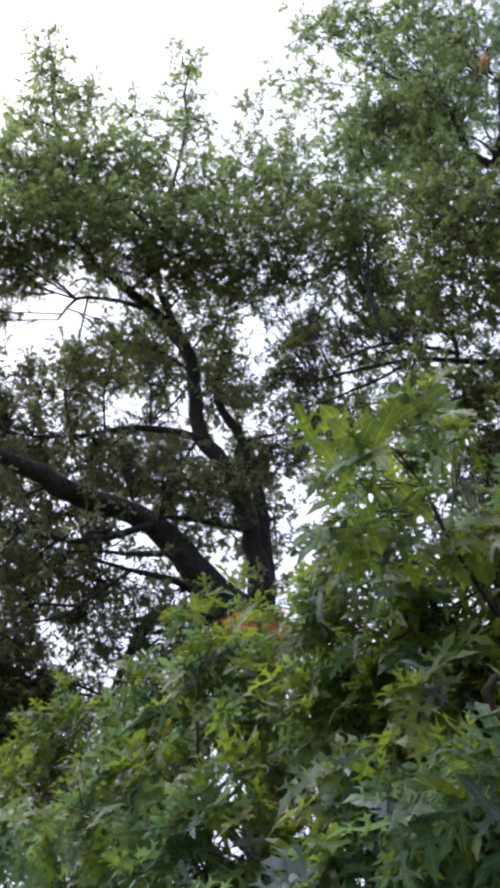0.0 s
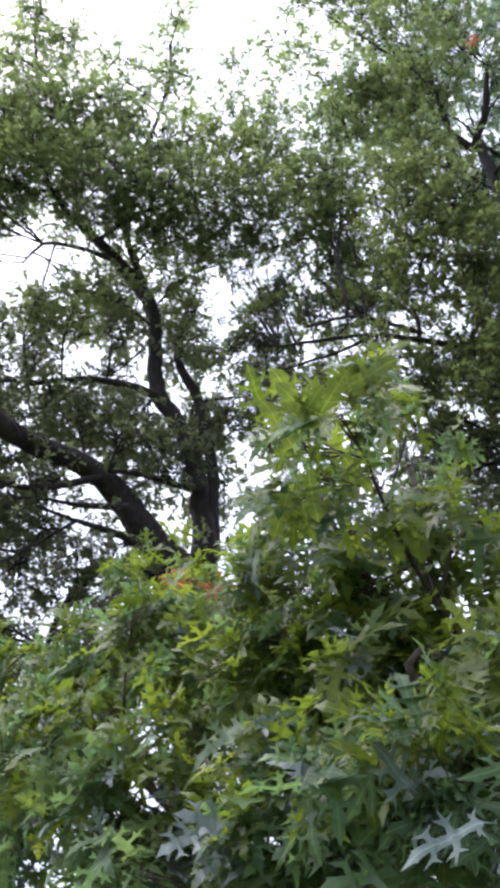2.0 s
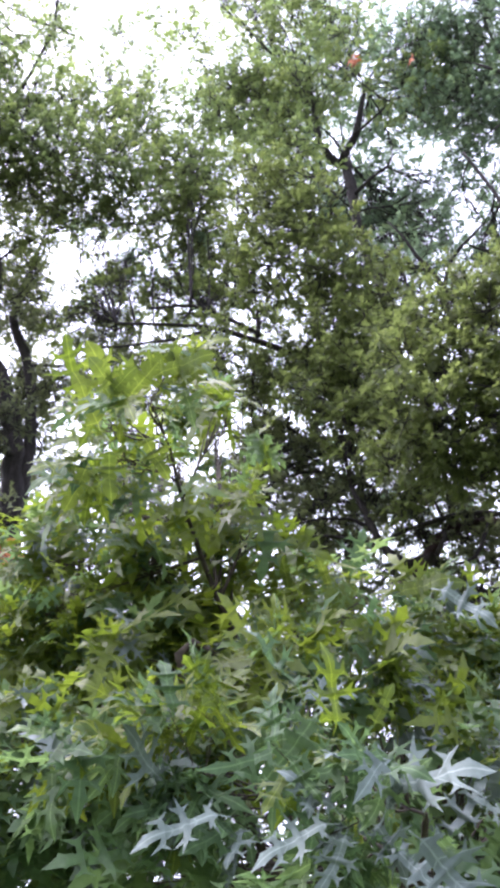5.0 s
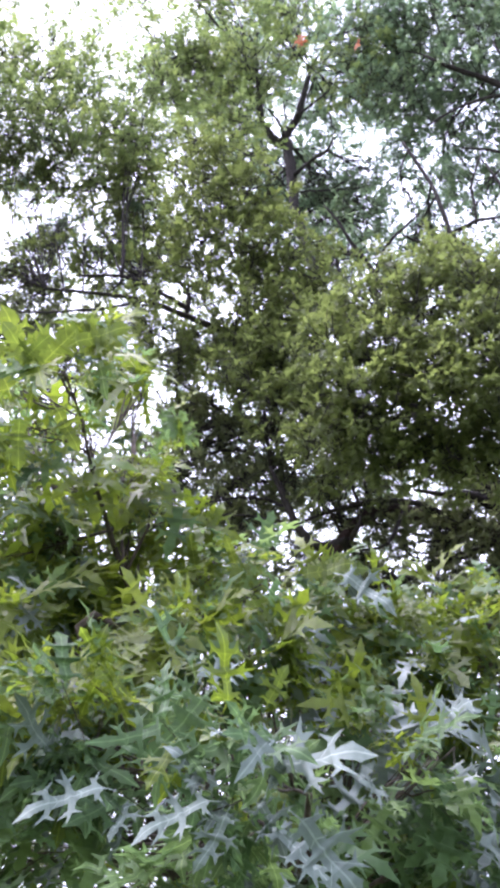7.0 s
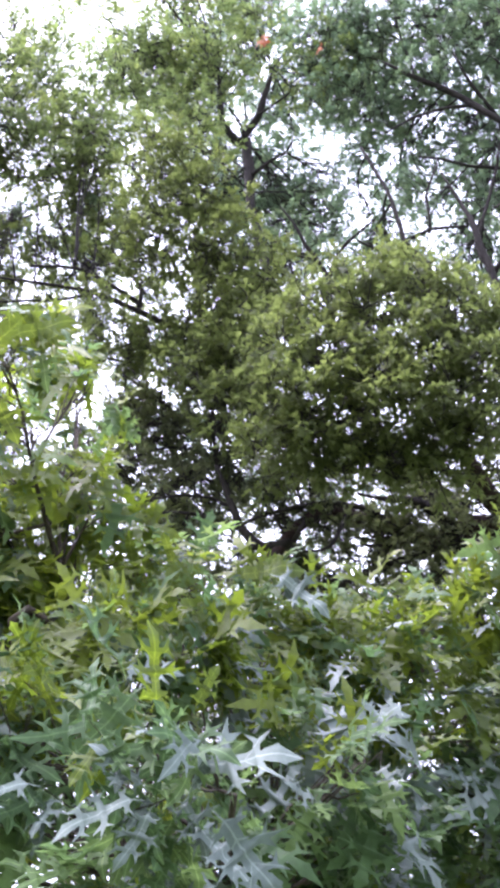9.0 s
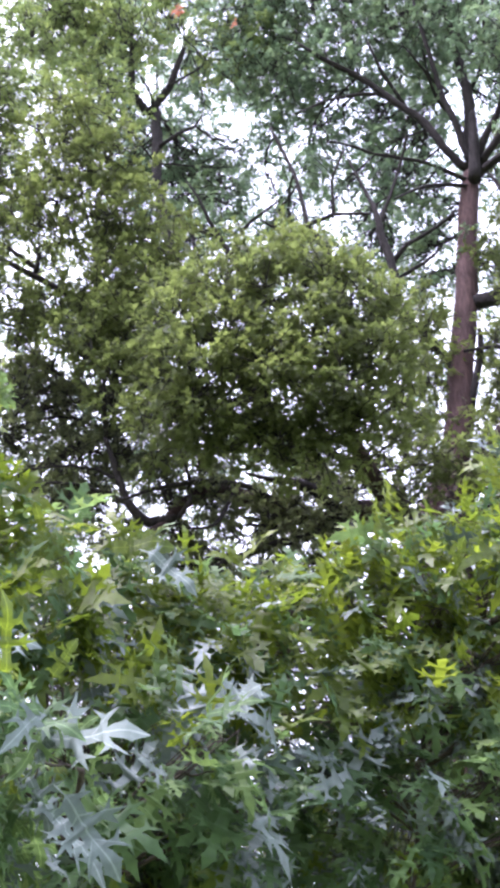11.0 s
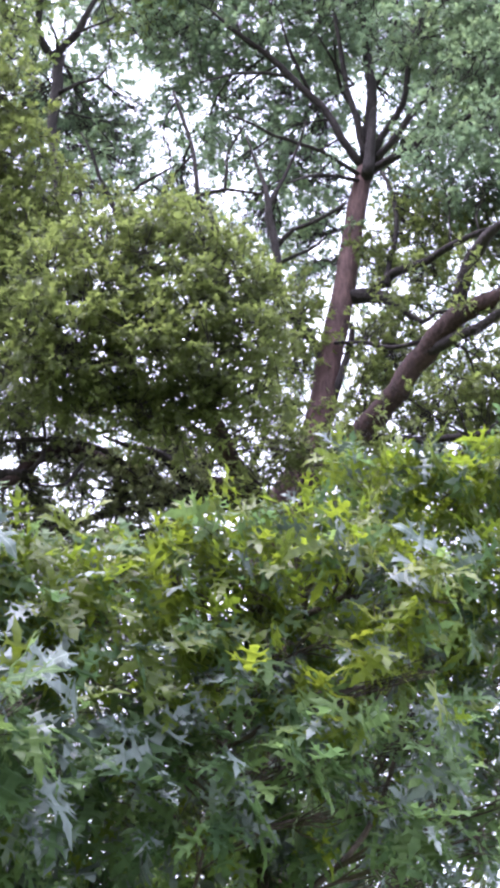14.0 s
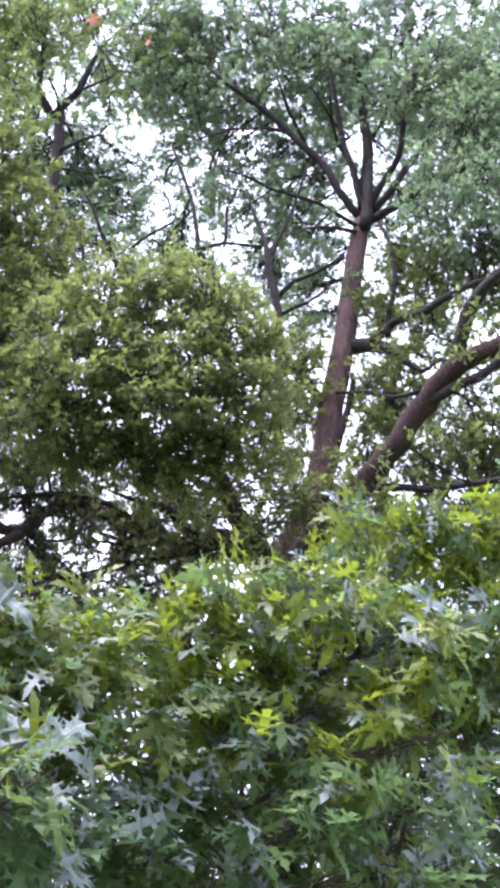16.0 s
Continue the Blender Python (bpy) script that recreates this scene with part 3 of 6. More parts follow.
HIGH_BRANCHES.append([(1.83, 6.25, 9.72, 0.022), (2.06, 6.08, 9.69, 0.016), (2.30, 5.89, 9.51, 0.013)])
HIGH_BRANCHES.append([(1.96, 6.22, 9.47, 0.024), (1.74, 6.17, 9.41, 0.016), (1.54, 6.12, 9.39, 0.013), (1.36, 6.06, 9.41, 0.008)])
HIGH_BRANCHES.append([(2.04, 6.09, 9.67, 0.014), (2.05, 6.02, 9.92, 0.014), (2.07, 5.94, 10.19, 0.011), (2.09, 5.86, 10.45, 0.009)])
HIGH_BRANCHES.append([(1.39, 6.66, 9.00, 0.032), (1.15, 6.60, 9.51, 0.027), (1.03, 6.52, 9.69, 0.022), (0.91, 6.43, 9.83, 0.019), (0.82, 6.34, 10.02, 0.014), (0.68, 6.26, 10.21, 0.008)])
HIGH_BRANCHES.append([(1.13, 6.50, 9.39, 0.022), (1.22, 6.39, 9.66, 0.016), (1.39, 6.26, 9.83, 0.014), (1.51, 6.13, 9.90, 0.008)])
HIGH_BRANCHES.append([(1.03, 6.72, 9.08, 0.029), (0.81, 6.65, 9.22, 0.024), (0.59, 6.56, 9.34, 0.019), (0.44, 6.47, 9.34, 0.013), (0.25, 6.38, 9.31, 0.008)])
HIGH_BRANCHES.append([(0.80, 6.55, 9.11, 0.018), (0.77, 6.45, 9.38, 0.016), (0.65, 6.36, 9.62, 0.014), (0.53, 6.27, 9.79, 0.008)])
HIGH_BRANCHES.append([(1.00, 6.32, 9.45, 0.016), (0.72, 6.25, 9.45, 0.013), (0.45, 6.17, 9.39, 0.008)])
HIGH_BRANCHES.append([(3.53, 6.10, 10.78, 0.044), (3.37, 6.07, 10.97, 0.044), (3.21, 6.04, 11.20, 0.042), (3.02, 6.02, 11.53, 0.041), (2.82, 6.01, 11.72, 0.038), (2.57, 6.01, 12.00, 0.036), (2.30, 6.00, 12.17, 0.031), (2.09, 5.97, 12.22, 0.026), (1.79, 5.95, 12.42, 0.016)])
HIGH_BRANCHES.append([(2.86, 6.10, 11.87, 0.021), (2.65, 6.05, 11.85, 0.018), (2.38, 6.03, 11.74, 0.018), (2.06, 6.00, 11.51, 0.015), (1.72, 5.97, 11.16, 0.010)])
HIGH_BRANCHES.append([(2.96, 6.05, 11.70, 0.020), (2.77, 5.95, 11.93, 0.021), (2.62, 5.84, 12.05, 0.018), (2.46, 5.73, 12.28, 0.013)])
HIGH_BRANCHES.append([(3.56, 6.08, 10.84, 0.044), (3.48, 5.97, 11.09, 0.040), (3.41, 5.86, 11.31, 0.035), (3.31, 5.76, 11.73, 0.031), (3.22, 5.66, 12.07, 0.026), (3.12, 5.56, 12.41, 0.021), (3.04, 5.46, 13.00, 0.016)])
HIGH_BRANCHES.append([(3.59, 6.06, 10.93, 0.069), (3.59, 5.99, 11.27, 0.068), (3.60, 5.90, 11.67, 0.059), (3.59, 5.84, 12.20, 0.053), (3.55, 5.78, 12.78, 0.047), (3.53, 5.72, 13.39, 0.040), (3.51, 5.65, 14.04, 0.027)])
HIGH_BRANCHES.append([(3.61, 6.05, 10.82, 0.049), (3.68, 5.88, 11.07, 0.040), (3.77, 5.69, 11.26, 0.035), (3.80, 5.53, 11.45, 0.033), (3.81, 5.39, 11.77, 0.031), (3.84, 5.23, 12.08, 0.029), (3.88, 5.06, 12.28, 0.024), (3.96, 4.85, 12.67, 0.016)])
HIGH_BRANCHES.append([(3.63, 6.04, 10.79, 0.044), (3.72, 5.80, 10.89, 0.039), (3.87, 5.52, 11.17, 0.035), (3.93, 5.27, 11.16, 0.029), (4.04, 5.00, 11.11, 0.019), (4.14, 4.71, 10.95, 0.012)])
HIGH_BRANCHES.append([(3.60, 6.06, 10.67, 0.048), (3.71, 5.81, 10.61, 0.043), (3.82, 5.55, 10.54, 0.038), (3.96, 5.25, 10.39, 0.030), (4.10, 4.95, 10.36, 0.023), (4.22, 4.64, 10.36, 0.014)])
HIGH_BRANCHES.append([(3.52, 6.10, 10.59, 0.024), (3.27, 6.09, 10.66, 0.022), (3.06, 6.04, 10.65, 0.019), (2.80, 6.02, 10.63, 0.019), (2.49, 6.00, 10.60, 0.016), (2.23, 5.95, 10.60, 0.014), (1.95, 5.91, 10.56, 0.009)])
HIGH_BRANCHES.append([(3.51, 6.11, 10.52, 0.022), (3.20, 5.97, 10.29, 0.019), (2.84, 5.85, 10.00, 0.016), (2.51, 5.70, 9.62, 0.009)])
HIGH_BRANCHES.append([(3.55, 6.09, 11.63, 0.021), (3.26, 5.94, 11.75, 0.018), (3.07, 5.74, 11.88, 0.015), (2.84, 5.56, 12.01, 0.010)])
HIGH_BRANCHES.append([(3.74, 5.98, 12.16, 0.021), (3.76, 5.65, 12.24, 0.019), (3.73, 5.35, 12.43, 0.016), (3.66, 5.08, 12.62, 0.011)])
HIGH_BRANCHES.append([(3.52, 6.10, 12.23, 0.016), (3.21, 5.82, 11.97, 0.013), (2.99, 5.48, 11.87, 0.010)])
SWEEPING_BRANCHES = []
SWEEPING_BRANCHES.append([(2.10, 6.72, 6.90, 0.070), (1.77, 6.80, 7.41, 0.072), (1.26, 6.89, 8.36, 0.067), (0.84, 6.94, 9.24, 0.060), (0.60, 6.95, 10.05, 0.052), (0.44, 6.95, 10.94, 0.049), (0.39, 6.93, 11.56, 0.064), (0.34, 6.92, 12.18, 0.057)])
SWEEPING_BRANCHES.append([(0.28, 6.88, 12.11, 0.050), (0.14, 6.80, 12.24, 0.043), (0.04, 6.73, 12.34, 0.040), (0.02, 6.65, 12.67, 0.034), (0.01, 6.58, 13.13, 0.021)])
SWEEPING_BRANCHES.append([(0.28, 6.88, 12.11, 0.050), (0.37, 6.78, 12.33, 0.044), (0.49, 6.67, 12.51, 0.041), (0.54, 6.57, 12.72, 0.034), (0.61, 6.46, 13.01, 0.021)])
SWEEPING_BRANCHES.append([(0.31, 6.78, 12.13, 0.017), (0.23, 6.68, 12.32, 0.013), (0.11, 6.58, 12.37, 0.010)])
SWEEPING_BRANCHES.append([(0.44, 6.67, 12.39, 0.017), (0.60, 6.56, 12.43, 0.013), (0.81, 6.44, 12.57, 0.010)])
SWEEPING_BRANCHES.append([(0.42, 6.87, 11.53, 0.022), (0.60, 6.80, 11.72, 0.019), (0.76, 6.72, 11.80, 0.016), (0.84, 6.64, 11.91, 0.010)])
SWEEPING_BRANCHES.append([(2.16, 6.60, 6.82, 0.078), (1.53, 6.64, 7.25, 0.070), (0.96, 6.63, 7.66, 0.060), (0.46, 6.56, 8.05, 0.049), (0.15, 6.45, 8.31, 0.039), (-0.06, 6.33, 8.48, 0.032)])
SWEEPING_BRANCHES.append([(-0.16, 6.32, 8.33, 0.029), (-0.34, 6.30, 8.44, 0.030), (-0.58, 6.26, 8.52, 0.027), (-0.78, 6.22, 8.59, 0.025), (-0.98, 6.18, 8.64, 0.020), (-1.31, 6.10, 8.62, 0.015), (-1.72, 5.98, 8.53, 0.010)])
SWEEPING_BRANCHES.append([(-0.59, 6.24, 8.52, 0.020), (-0.58, 6.20, 8.74, 0.020), (-0.70, 6.13, 8.91, 0.013), (-0.86, 6.06, 9.12, 0.008)])
SWEEPING_BRANCHES.append([(-0.15, 6.32, 8.33, 0.032), (-0.05, 6.27, 8.55, 0.027), (-0.10, 6.22, 8.86, 0.020), (-0.16, 6.17, 9.19, 0.013), (-0.24, 6.12, 9.53, 0.008)])
SWEEPING_BRANCHES.append([(-0.04, 6.27, 8.55, 0.020), (0.06, 6.20, 8.76, 0.015), (0.12, 6.12, 9.05, 0.010)])
SWEEPING_BRANCHES.append([(-0.56, 6.25, 8.60, 0.020), (-0.84, 6.17, 8.76, 0.018), (-1.13, 6.07, 8.81, 0.013), (-1.50, 5.94, 8.73, 0.010)])
SWEEPING_BRANCHES.append([(-0.97, 6.15, 8.60, 0.015), (-1.24, 6.07, 8.40, 0.012), (-1.53, 5.96, 8.17, 0.010), (-1.86, 5.83, 8.02, 0.007)])
SWEEPING_BRANCHES.append([(-0.17, 6.22, 8.78, 0.015), (-0.28, 6.12, 8.96, 0.013), (-0.40, 6.01, 9.14, 0.008)])
SWEEPING_BRANCHES.append([(0.54, 6.60, 7.79, 0.038), (0.35, 6.57, 7.77, 0.033), (0.11, 6.53, 7.87, 0.036), (-0.07, 6.49, 7.90, 0.036), (-0.27, 6.44, 7.95, 0.019), (-0.51, 6.39, 7.93, 0.014), (-0.84, 6.31, 7.95, 0.012), (-1.19, 6.21, 7.74, 0.007)])
SWEEPING_BRANCHES.append([(0.34, 6.51, 7.54, 0.023), (0.06, 6.45, 7.51, 0.018), (-0.21, 6.37, 7.46, 0.016), (-0.43, 6.28, 7.23, 0.013), (-0.58, 6.20, 6.88, 0.009)])
SWEEPING_BRANCHES.append([(0.16, 6.52, 7.42, 0.018), (-0.07, 6.45, 7.36, 0.016), (-0.30, 6.38, 7.25, 0.014), (-0.53, 6.30, 6.98, 0.009)])
SWEEPING_BRANCHES.append([(-0.21, 6.42, 7.51, 0.014), (-0.35, 6.35, 7.56, 0.012), (-0.53, 6.27, 7.55, 0.009), (-0.70, 6.18, 7.37, 0.007)])
SWEEPING_BRANCHES.append([(1.35, 6.60, 7.75, 0.038), (0.92, 6.62, 7.62, 0.038), (0.63, 6.60, 7.46, 0.042), (0.36, 6.57, 7.31, 0.044), (0.14, 6.53, 7.14, 0.045), (-0.07, 6.48, 6.94, 0.040), (-0.31, 6.42, 6.70, 0.030), (-0.50, 6.36, 6.49, 0.017), (-0.68, 6.29, 6.31, 0.010)])
SWEEPING_BRANCHES.append([(0.13, 6.43, 7.07, 0.016), (-0.13, 6.36, 7.09, 0.013), (-0.38, 6.28, 6.96, 0.011), (-0.61, 6.19, 6.72, 0.006)])
SWEEPING_BRANCHES.append([(0.31, 6.42, 7.18, 0.018), (0.03, 6.36, 7.30, 0.014), (-0.24, 6.29, 7.25, 0.011), (-0.57, 6.20, 7.07, 0.007)])
UNDER_BRANCHES = []
UNDER_BRANCHES.append([(2.64, 6.46, 6.32, 0.115), (2.39, 6.47, 6.51, 0.107), (2.13, 6.48, 6.54, 0.098), (1.86, 6.48, 6.42, 0.083), (1.62, 6.46, 6.47, 0.074), (1.39, 6.43, 6.52, 0.065), (1.15, 6.40, 6.56, 0.056), (0.89, 6.36, 6.52, 0.049), (0.74, 6.30, 6.33, 0.044), (0.60, 6.24, 6.07, 0.041), (0.46, 6.17, 5.87, 0.036)])
UNDER_BRANCHES.append([(0.69, 6.25, 6.14, 0.045), (0.55, 6.23, 6.08, 0.041), (0.44, 6.20, 6.09, 0.036), (0.34, 6.17, 6.19, 0.030), (0.29, 6.14, 6.31, 0.027), (0.23, 6.11, 6.46, 0.023), (0.14, 6.08, 6.69, 0.013)])
UNDER_BRANCHES.append([(0.35, 6.22, 6.20, 0.016), (0.21, 6.16, 6.26, 0.014), (0.00, 6.10, 6.27, 0.012), (-0.26, 6.02, 6.15, 0.008)])
UNDER_BRANCHES.append([(0.29, 6.22, 6.37, 0.017), (0.11, 6.16, 6.46, 0.012), (-0.09, 6.09, 6.41, 0.010), (-0.35, 6.02, 6.24, 0.006)])
UNDER_BRANCHES.append([(0.71, 6.19, 6.12, 0.020), (0.78, 6.15, 6.27, 0.016), (0.75, 6.12, 6.45, 0.012), (0.64, 6.10, 6.58, 0.008)])
UNDER_BRANCHES.append([(2.58, 6.43, 6.31, 0.102), (2.33, 6.22, 6.47, 0.091), (2.11, 6.00, 6.54, 0.072), (1.95, 5.75, 6.55, 0.054), (1.76, 5.51, 6.60, 0.036), (1.56, 5.27, 6.71, 0.024), (1.36, 5.03, 6.80, 0.014)])
UNDER_BRANCHES.append([(2.16, 6.15, 6.67, 0.044), (1.85, 5.94, 6.64, 0.034), (1.53, 5.71, 6.58, 0.024), (1.18, 5.48, 6.45, 0.016), (0.88, 5.23, 6.20, 0.009)])
UNDER_BRANCHES.append([(1.75, 5.34, 6.35, 0.027), (1.72, 5.14, 6.54, 0.021), (1.69, 4.94, 6.72, 0.015), (1.55, 4.77, 6.95, 0.010)])
UNDER_BRANCHES.append([(1.90, 6.23, 6.30, 0.051), (1.73, 6.20, 6.46, 0.043), (1.58, 6.16, 6.51, 0.034), (1.37, 6.13, 6.50, 0.019), (1.17, 6.09, 6.51, 0.010)])
UNDER_BRANCHES.append([(1.37, 6.16, 6.34, 0.029), (1.19, 6.15, 6.44, 0.023), (0.98, 6.14, 6.44, 0.021), (0.70, 6.13, 6.37, 0.019), (0.47, 6.11, 6.28, 0.014), (0.25, 6.08, 6.14, 0.008)])
UNDER_BRANCHES.append([(1.99, 6.31, 6.30, 0.039), (1.69, 6.31, 6.17, 0.034), (1.35, 6.30, 6.03, 0.029), (1.07, 6.27, 5.85, 0.024), (0.85, 6.22, 5.67, 0.018), (0.63, 6.16, 5.48, 0.010)])
UNDER_BRANCHES.append([(2.11, 6.28, 6.28, 0.026), (1.85, 6.25, 6.04, 0.019), (1.59, 6.21, 5.84, 0.012), (1.35, 6.16, 5.70, 0.008)])
UNDER_BRANCHES.append([(2.42, 6.38, 6.35, 0.044), (2.10, 6.38, 6.32, 0.032), (1.83, 6.36, 6.21, 0.023), (1.52, 6.33, 6.19, 0.017), (1.21, 6.29, 6.14, 0.010)])
UNDER_BRANCHES.append([(1.12, 6.20, 6.41, 0.017), (1.01, 6.15, 6.15, 0.014), (0.89, 6.10, 6.03, 0.010), (0.74, 6.05, 5.95, 0.006)])
UNDER_BRANCHES.append([(2.30, 6.43, 6.51, 0.035), (2.02, 6.44, 6.64, 0.029), (1.82, 6.43, 6.72, 0.020), (1.67, 6.40, 6.88, 0.011)])
UNDER_BRANCHES.append([(2.72, 6.43, 6.37, 0.067), (3.10, 6.17, 6.48, 0.049), (3.46, 5.88, 6.54, 0.035), (3.74, 5.61, 6.48, 0.022), (3.96, 5.35, 6.31, 0.013)])
UNDER_BRANCHES.append([(3.31, 6.11, 7.12, 0.042), (3.55, 5.80, 6.93, 0.032), (3.77, 5.49, 6.81, 0.027), (3.97, 5.16, 6.68, 0.020), (4.10, 4.87, 6.57, 0.011)])
RIGHT_TRUNK = [(2.61, 6.52, 4.81, 0.134), (2.61, 6.53, 5.48, 0.135), (2.62, 6.53, 6.17, 0.137), (2.71, 6.50, 6.50, 0.136), (2.90, 6.43, 6.89, 0.125), (3.02, 6.38, 7.30, 0.124), (3.09, 6.35, 7.68, 0.123), (3.14, 6.33, 8.08, 0.116), (3.25, 6.29, 8.64, 0.110), (3.34, 6.24, 9.24, 0.104), (3.43, 6.20, 9.89, 0.098), (3.51, 6.16, 10.40, 0.095), (3.58, 6.13, 10.78, 0.086)]
LEFT_TRUNK = [(-2.63, 6.60, 5.16, 0.155), (-2.61, 6.61, 5.97, 0.154), (-2.62, 6.60, 6.73, 0.152)]
LEFT_CROWN = [
    (-4.38, 4.66, 14.68, 0.25, 0.507),
    (-4.29, 4.75, 13.84, 0.29, 0.567),
    (-4.10, 4.90, 13.20, 0.34, 0.567),
    (-3.92, 5.05, 13.53, 0.23, 0.507),
    (-4.31, 4.73, 12.65, 0.35, 0.545),
    (-2.95, 5.64, 14.78, 0.27, 0.475),
    (-2.93, 5.65, 13.87, 0.25, 0.507),
    (-2.92, 5.66, 13.04, 0.30, 0.545),
    (-3.46, 5.36, 13.46, 0.26, 0.461),
    (-3.37, 5.41, 12.69, 0.31, 0.507),
    (-4.59, 4.46, 11.80, 0.36, 0.545),
    (-2.17, 5.97, 13.44, 0.22, 0.423),
    (-2.26, 5.94, 12.46, 0.32, 0.545),
    (-1.82, 6.08, 12.70, 0.25, 0.435),
    (-1.82, 6.08, 12.03, 0.36, 0.545),
]
LEFT_CROWN_TOP = [
    (-4.31, 4.59, 11.25, 0.42, 0.686),
    (-3.94, 4.90, 11.71, 0.45, 0.724),
    (-3.56, 5.18, 11.89, 0.44, 0.697),
    (-3.12, 5.44, 11.55, 0.40, 0.665),
    (-2.69, 5.66, 11.60, 0.37, 0.625),
    (-2.24, 5.84, 11.48, 0.38, 0.665),
    (-1.73, 6.00, 11.29, 0.36, 0.625),
    (-1.31, 6.09, 10.85, 0.34, 0.594),
    (-4.23, 4.67, 10.43, 0.41, 0.710),
    (-3.87, 4.96, 10.83, 0.44, 0.741),
    (-3.44, 5.25, 10.78, 0.44, 0.741),
    (-2.99, 5.51, 10.77, 0.42, 0.724),
    (-2.53, 5.73, 10.75, 0.40, 0.697),
    (-2.04, 5.91, 10.76, 0.36, 0.648),
    (-1.61, 6.03, 10.49, 0.33, 0.594),
    (-4.68, 4.23, 10.28, 0.45, 0.665),
]
LEFT_CROWN_MID = [
    (-4.44, 4.82, 9.99, 0.32, 0.686),
    (-4.18, 5.04, 10.34, 0.24, 0.648),
    (-3.73, 5.36, 10.45, 0.23, 0.625),
    (-3.24, 5.66, 10.42, 0.30, 0.686),
    (-2.83, 5.87, 10.27, 0.33, 0.686),
    (-2.47, 6.02, 10.37, 0.30, 0.665),
    (-2.03, 6.17, 10.47, 0.24, 0.525),
    (-1.31, 6.35, 10.45, 0.34, 0.594),
    (-4.43, 4.83, 9.35, 0.19, 0.625),
    (-3.51, 5.50, 9.56, 0.26, 0.554),
    (-3.25, 5.66, 9.35, 0.26, 0.554),
    (-3.78, 5.33, 9.00, 0.26, 0.529),
    (-3.52, 5.50, 8.90, 0.21, 0.529),
    (-3.99, 5.18, 8.78, 0.20, 0.490),
    (-2.70, 5.92, 9.64, 0.23, 0.648),
    (-2.58, 5.98, 9.23, 0.19, 0.594),
]
LEFT_CROWN_MID2 = [
    (-3.25, 5.82, 8.97, 0.20, 0.507),
    (-3.84, 5.47, 8.60, 0.18, 0.525),
    (-4.33, 5.11, 8.63, 0.24, 0.665),
    (-4.24, 5.18, 8.16, 0.28, 0.686),
    (-3.97, 5.38, 8.17, 0.20, 0.594),
    (-3.65, 5.60, 8.14, 0.21, 0.545),
    (-2.71, 6.08, 9.00, 0.18, 0.525),
    (-3.42, 5.73, 7.87, 0.24, 0.632),
    (-3.13, 5.89, 7.83, 0.21, 0.554),
    (-2.87, 6.02, 7.65, 0.21, 0.606),
    (-3.00, 5.95, 8.11, 0.16, 0.461),
    (-2.58, 6.14, 7.58, 0.16, 0.567),
    (-2.78, 6.05, 7.37, 0.14, 0.525),
    (-2.37, 6.22, 8.04, 0.19, 0.475),
    (-2.19, 6.28, 8.06, 0.22, 0.507),
    (-2.00, 6.34, 8.42, 0.25, 0.490),
    (-4.81, 4.67, 9.48, 0.38, 0.594),
    (-4.64, 4.83, 8.20, 0.35, 0.665),
]
LEFT_CROWN_LOW = [
    (-4.18, 5.35, 7.44, 0.25, 0.461),
    (-3.91, 5.54, 7.38, 0.22, 0.461),
    (-3.63, 5.73, 7.19, 0.23, 0.625),
    (-3.97, 5.50, 6.84, 0.25, 0.594),
    (-4.21, 5.32, 6.79, 0.22, 0.567),
    (-3.67, 5.70, 6.72, 0.25, 0.665),
    (-4.07, 5.43, 6.39, 0.24, 0.625),
    (-3.36, 5.88, 6.59, 0.20, 0.594),
    (-3.71, 5.67, 6.32, 0.21, 0.545),
    (-3.09, 6.02, 6.66, 0.15, 0.507),
    (-3.45, 5.83, 6.17, 0.22, 0.554),
    (-4.08, 5.42, 5.92, 0.24, 0.625),
    (-3.78, 5.63, 5.85, 0.19, 0.594),
    (-3.16, 5.99, 6.19, 0.20, 0.525),
    (-3.18, 5.97, 5.83, 0.19, 0.594),
    (-2.93, 6.10, 6.30, 0.17, 0.525),
]
LEFT_CROWN_FOOT = [
    (-3.56, 6.00, 5.79, 0.24, 0.594),
    (-2.97, 6.30, 6.08, 0.20, 0.594),
    (-2.81, 6.37, 6.44, 0.18, 0.545),
    (-4.68, 5.20, 7.19, 0.32, 0.545),
    (-4.57, 5.29, 6.39, 0.27, 0.594),
    (-3.99, 5.73, 5.59, 0.25, 0.594),
    (-3.15, 6.21, 5.60, 0.25, 0.594),
    (-4.29, 5.52, 6.21, 0.26, 0.697),
    (-4.17, 5.61, 5.75, 0.26, 0.724),
    (-4.40, 5.44, 5.80, 0.30, 0.724),
    (-4.16, 5.61, 5.39, 0.27, 0.724),
    (-3.90, 5.79, 5.74, 0.21, 0.665),
]
LEFT_FRONT = [
    (-3.59, 5.15, 7.37, 0.21, 0.447),
    (-3.94, 4.91, 7.59, 0.24, 0.461),
    (-3.41, 5.27, 6.87, 0.20, 0.447),
    (-3.60, 5.15, 6.60, 0.22, 0.475),
    (-3.06, 5.47, 6.53, 0.15, 0.435),
    (-2.90, 5.56, 7.33, 0.18, 0.423),
    (-3.36, 5.31, 10.03, 0.22, 0.423),
    (-4.03, 4.83, 7.19, 0.23, 0.475),
    (-2.35, 5.80, 6.29, 0.13, 0.447),
    (-3.86, 4.97, 6.84, 0.23, 0.447),
]
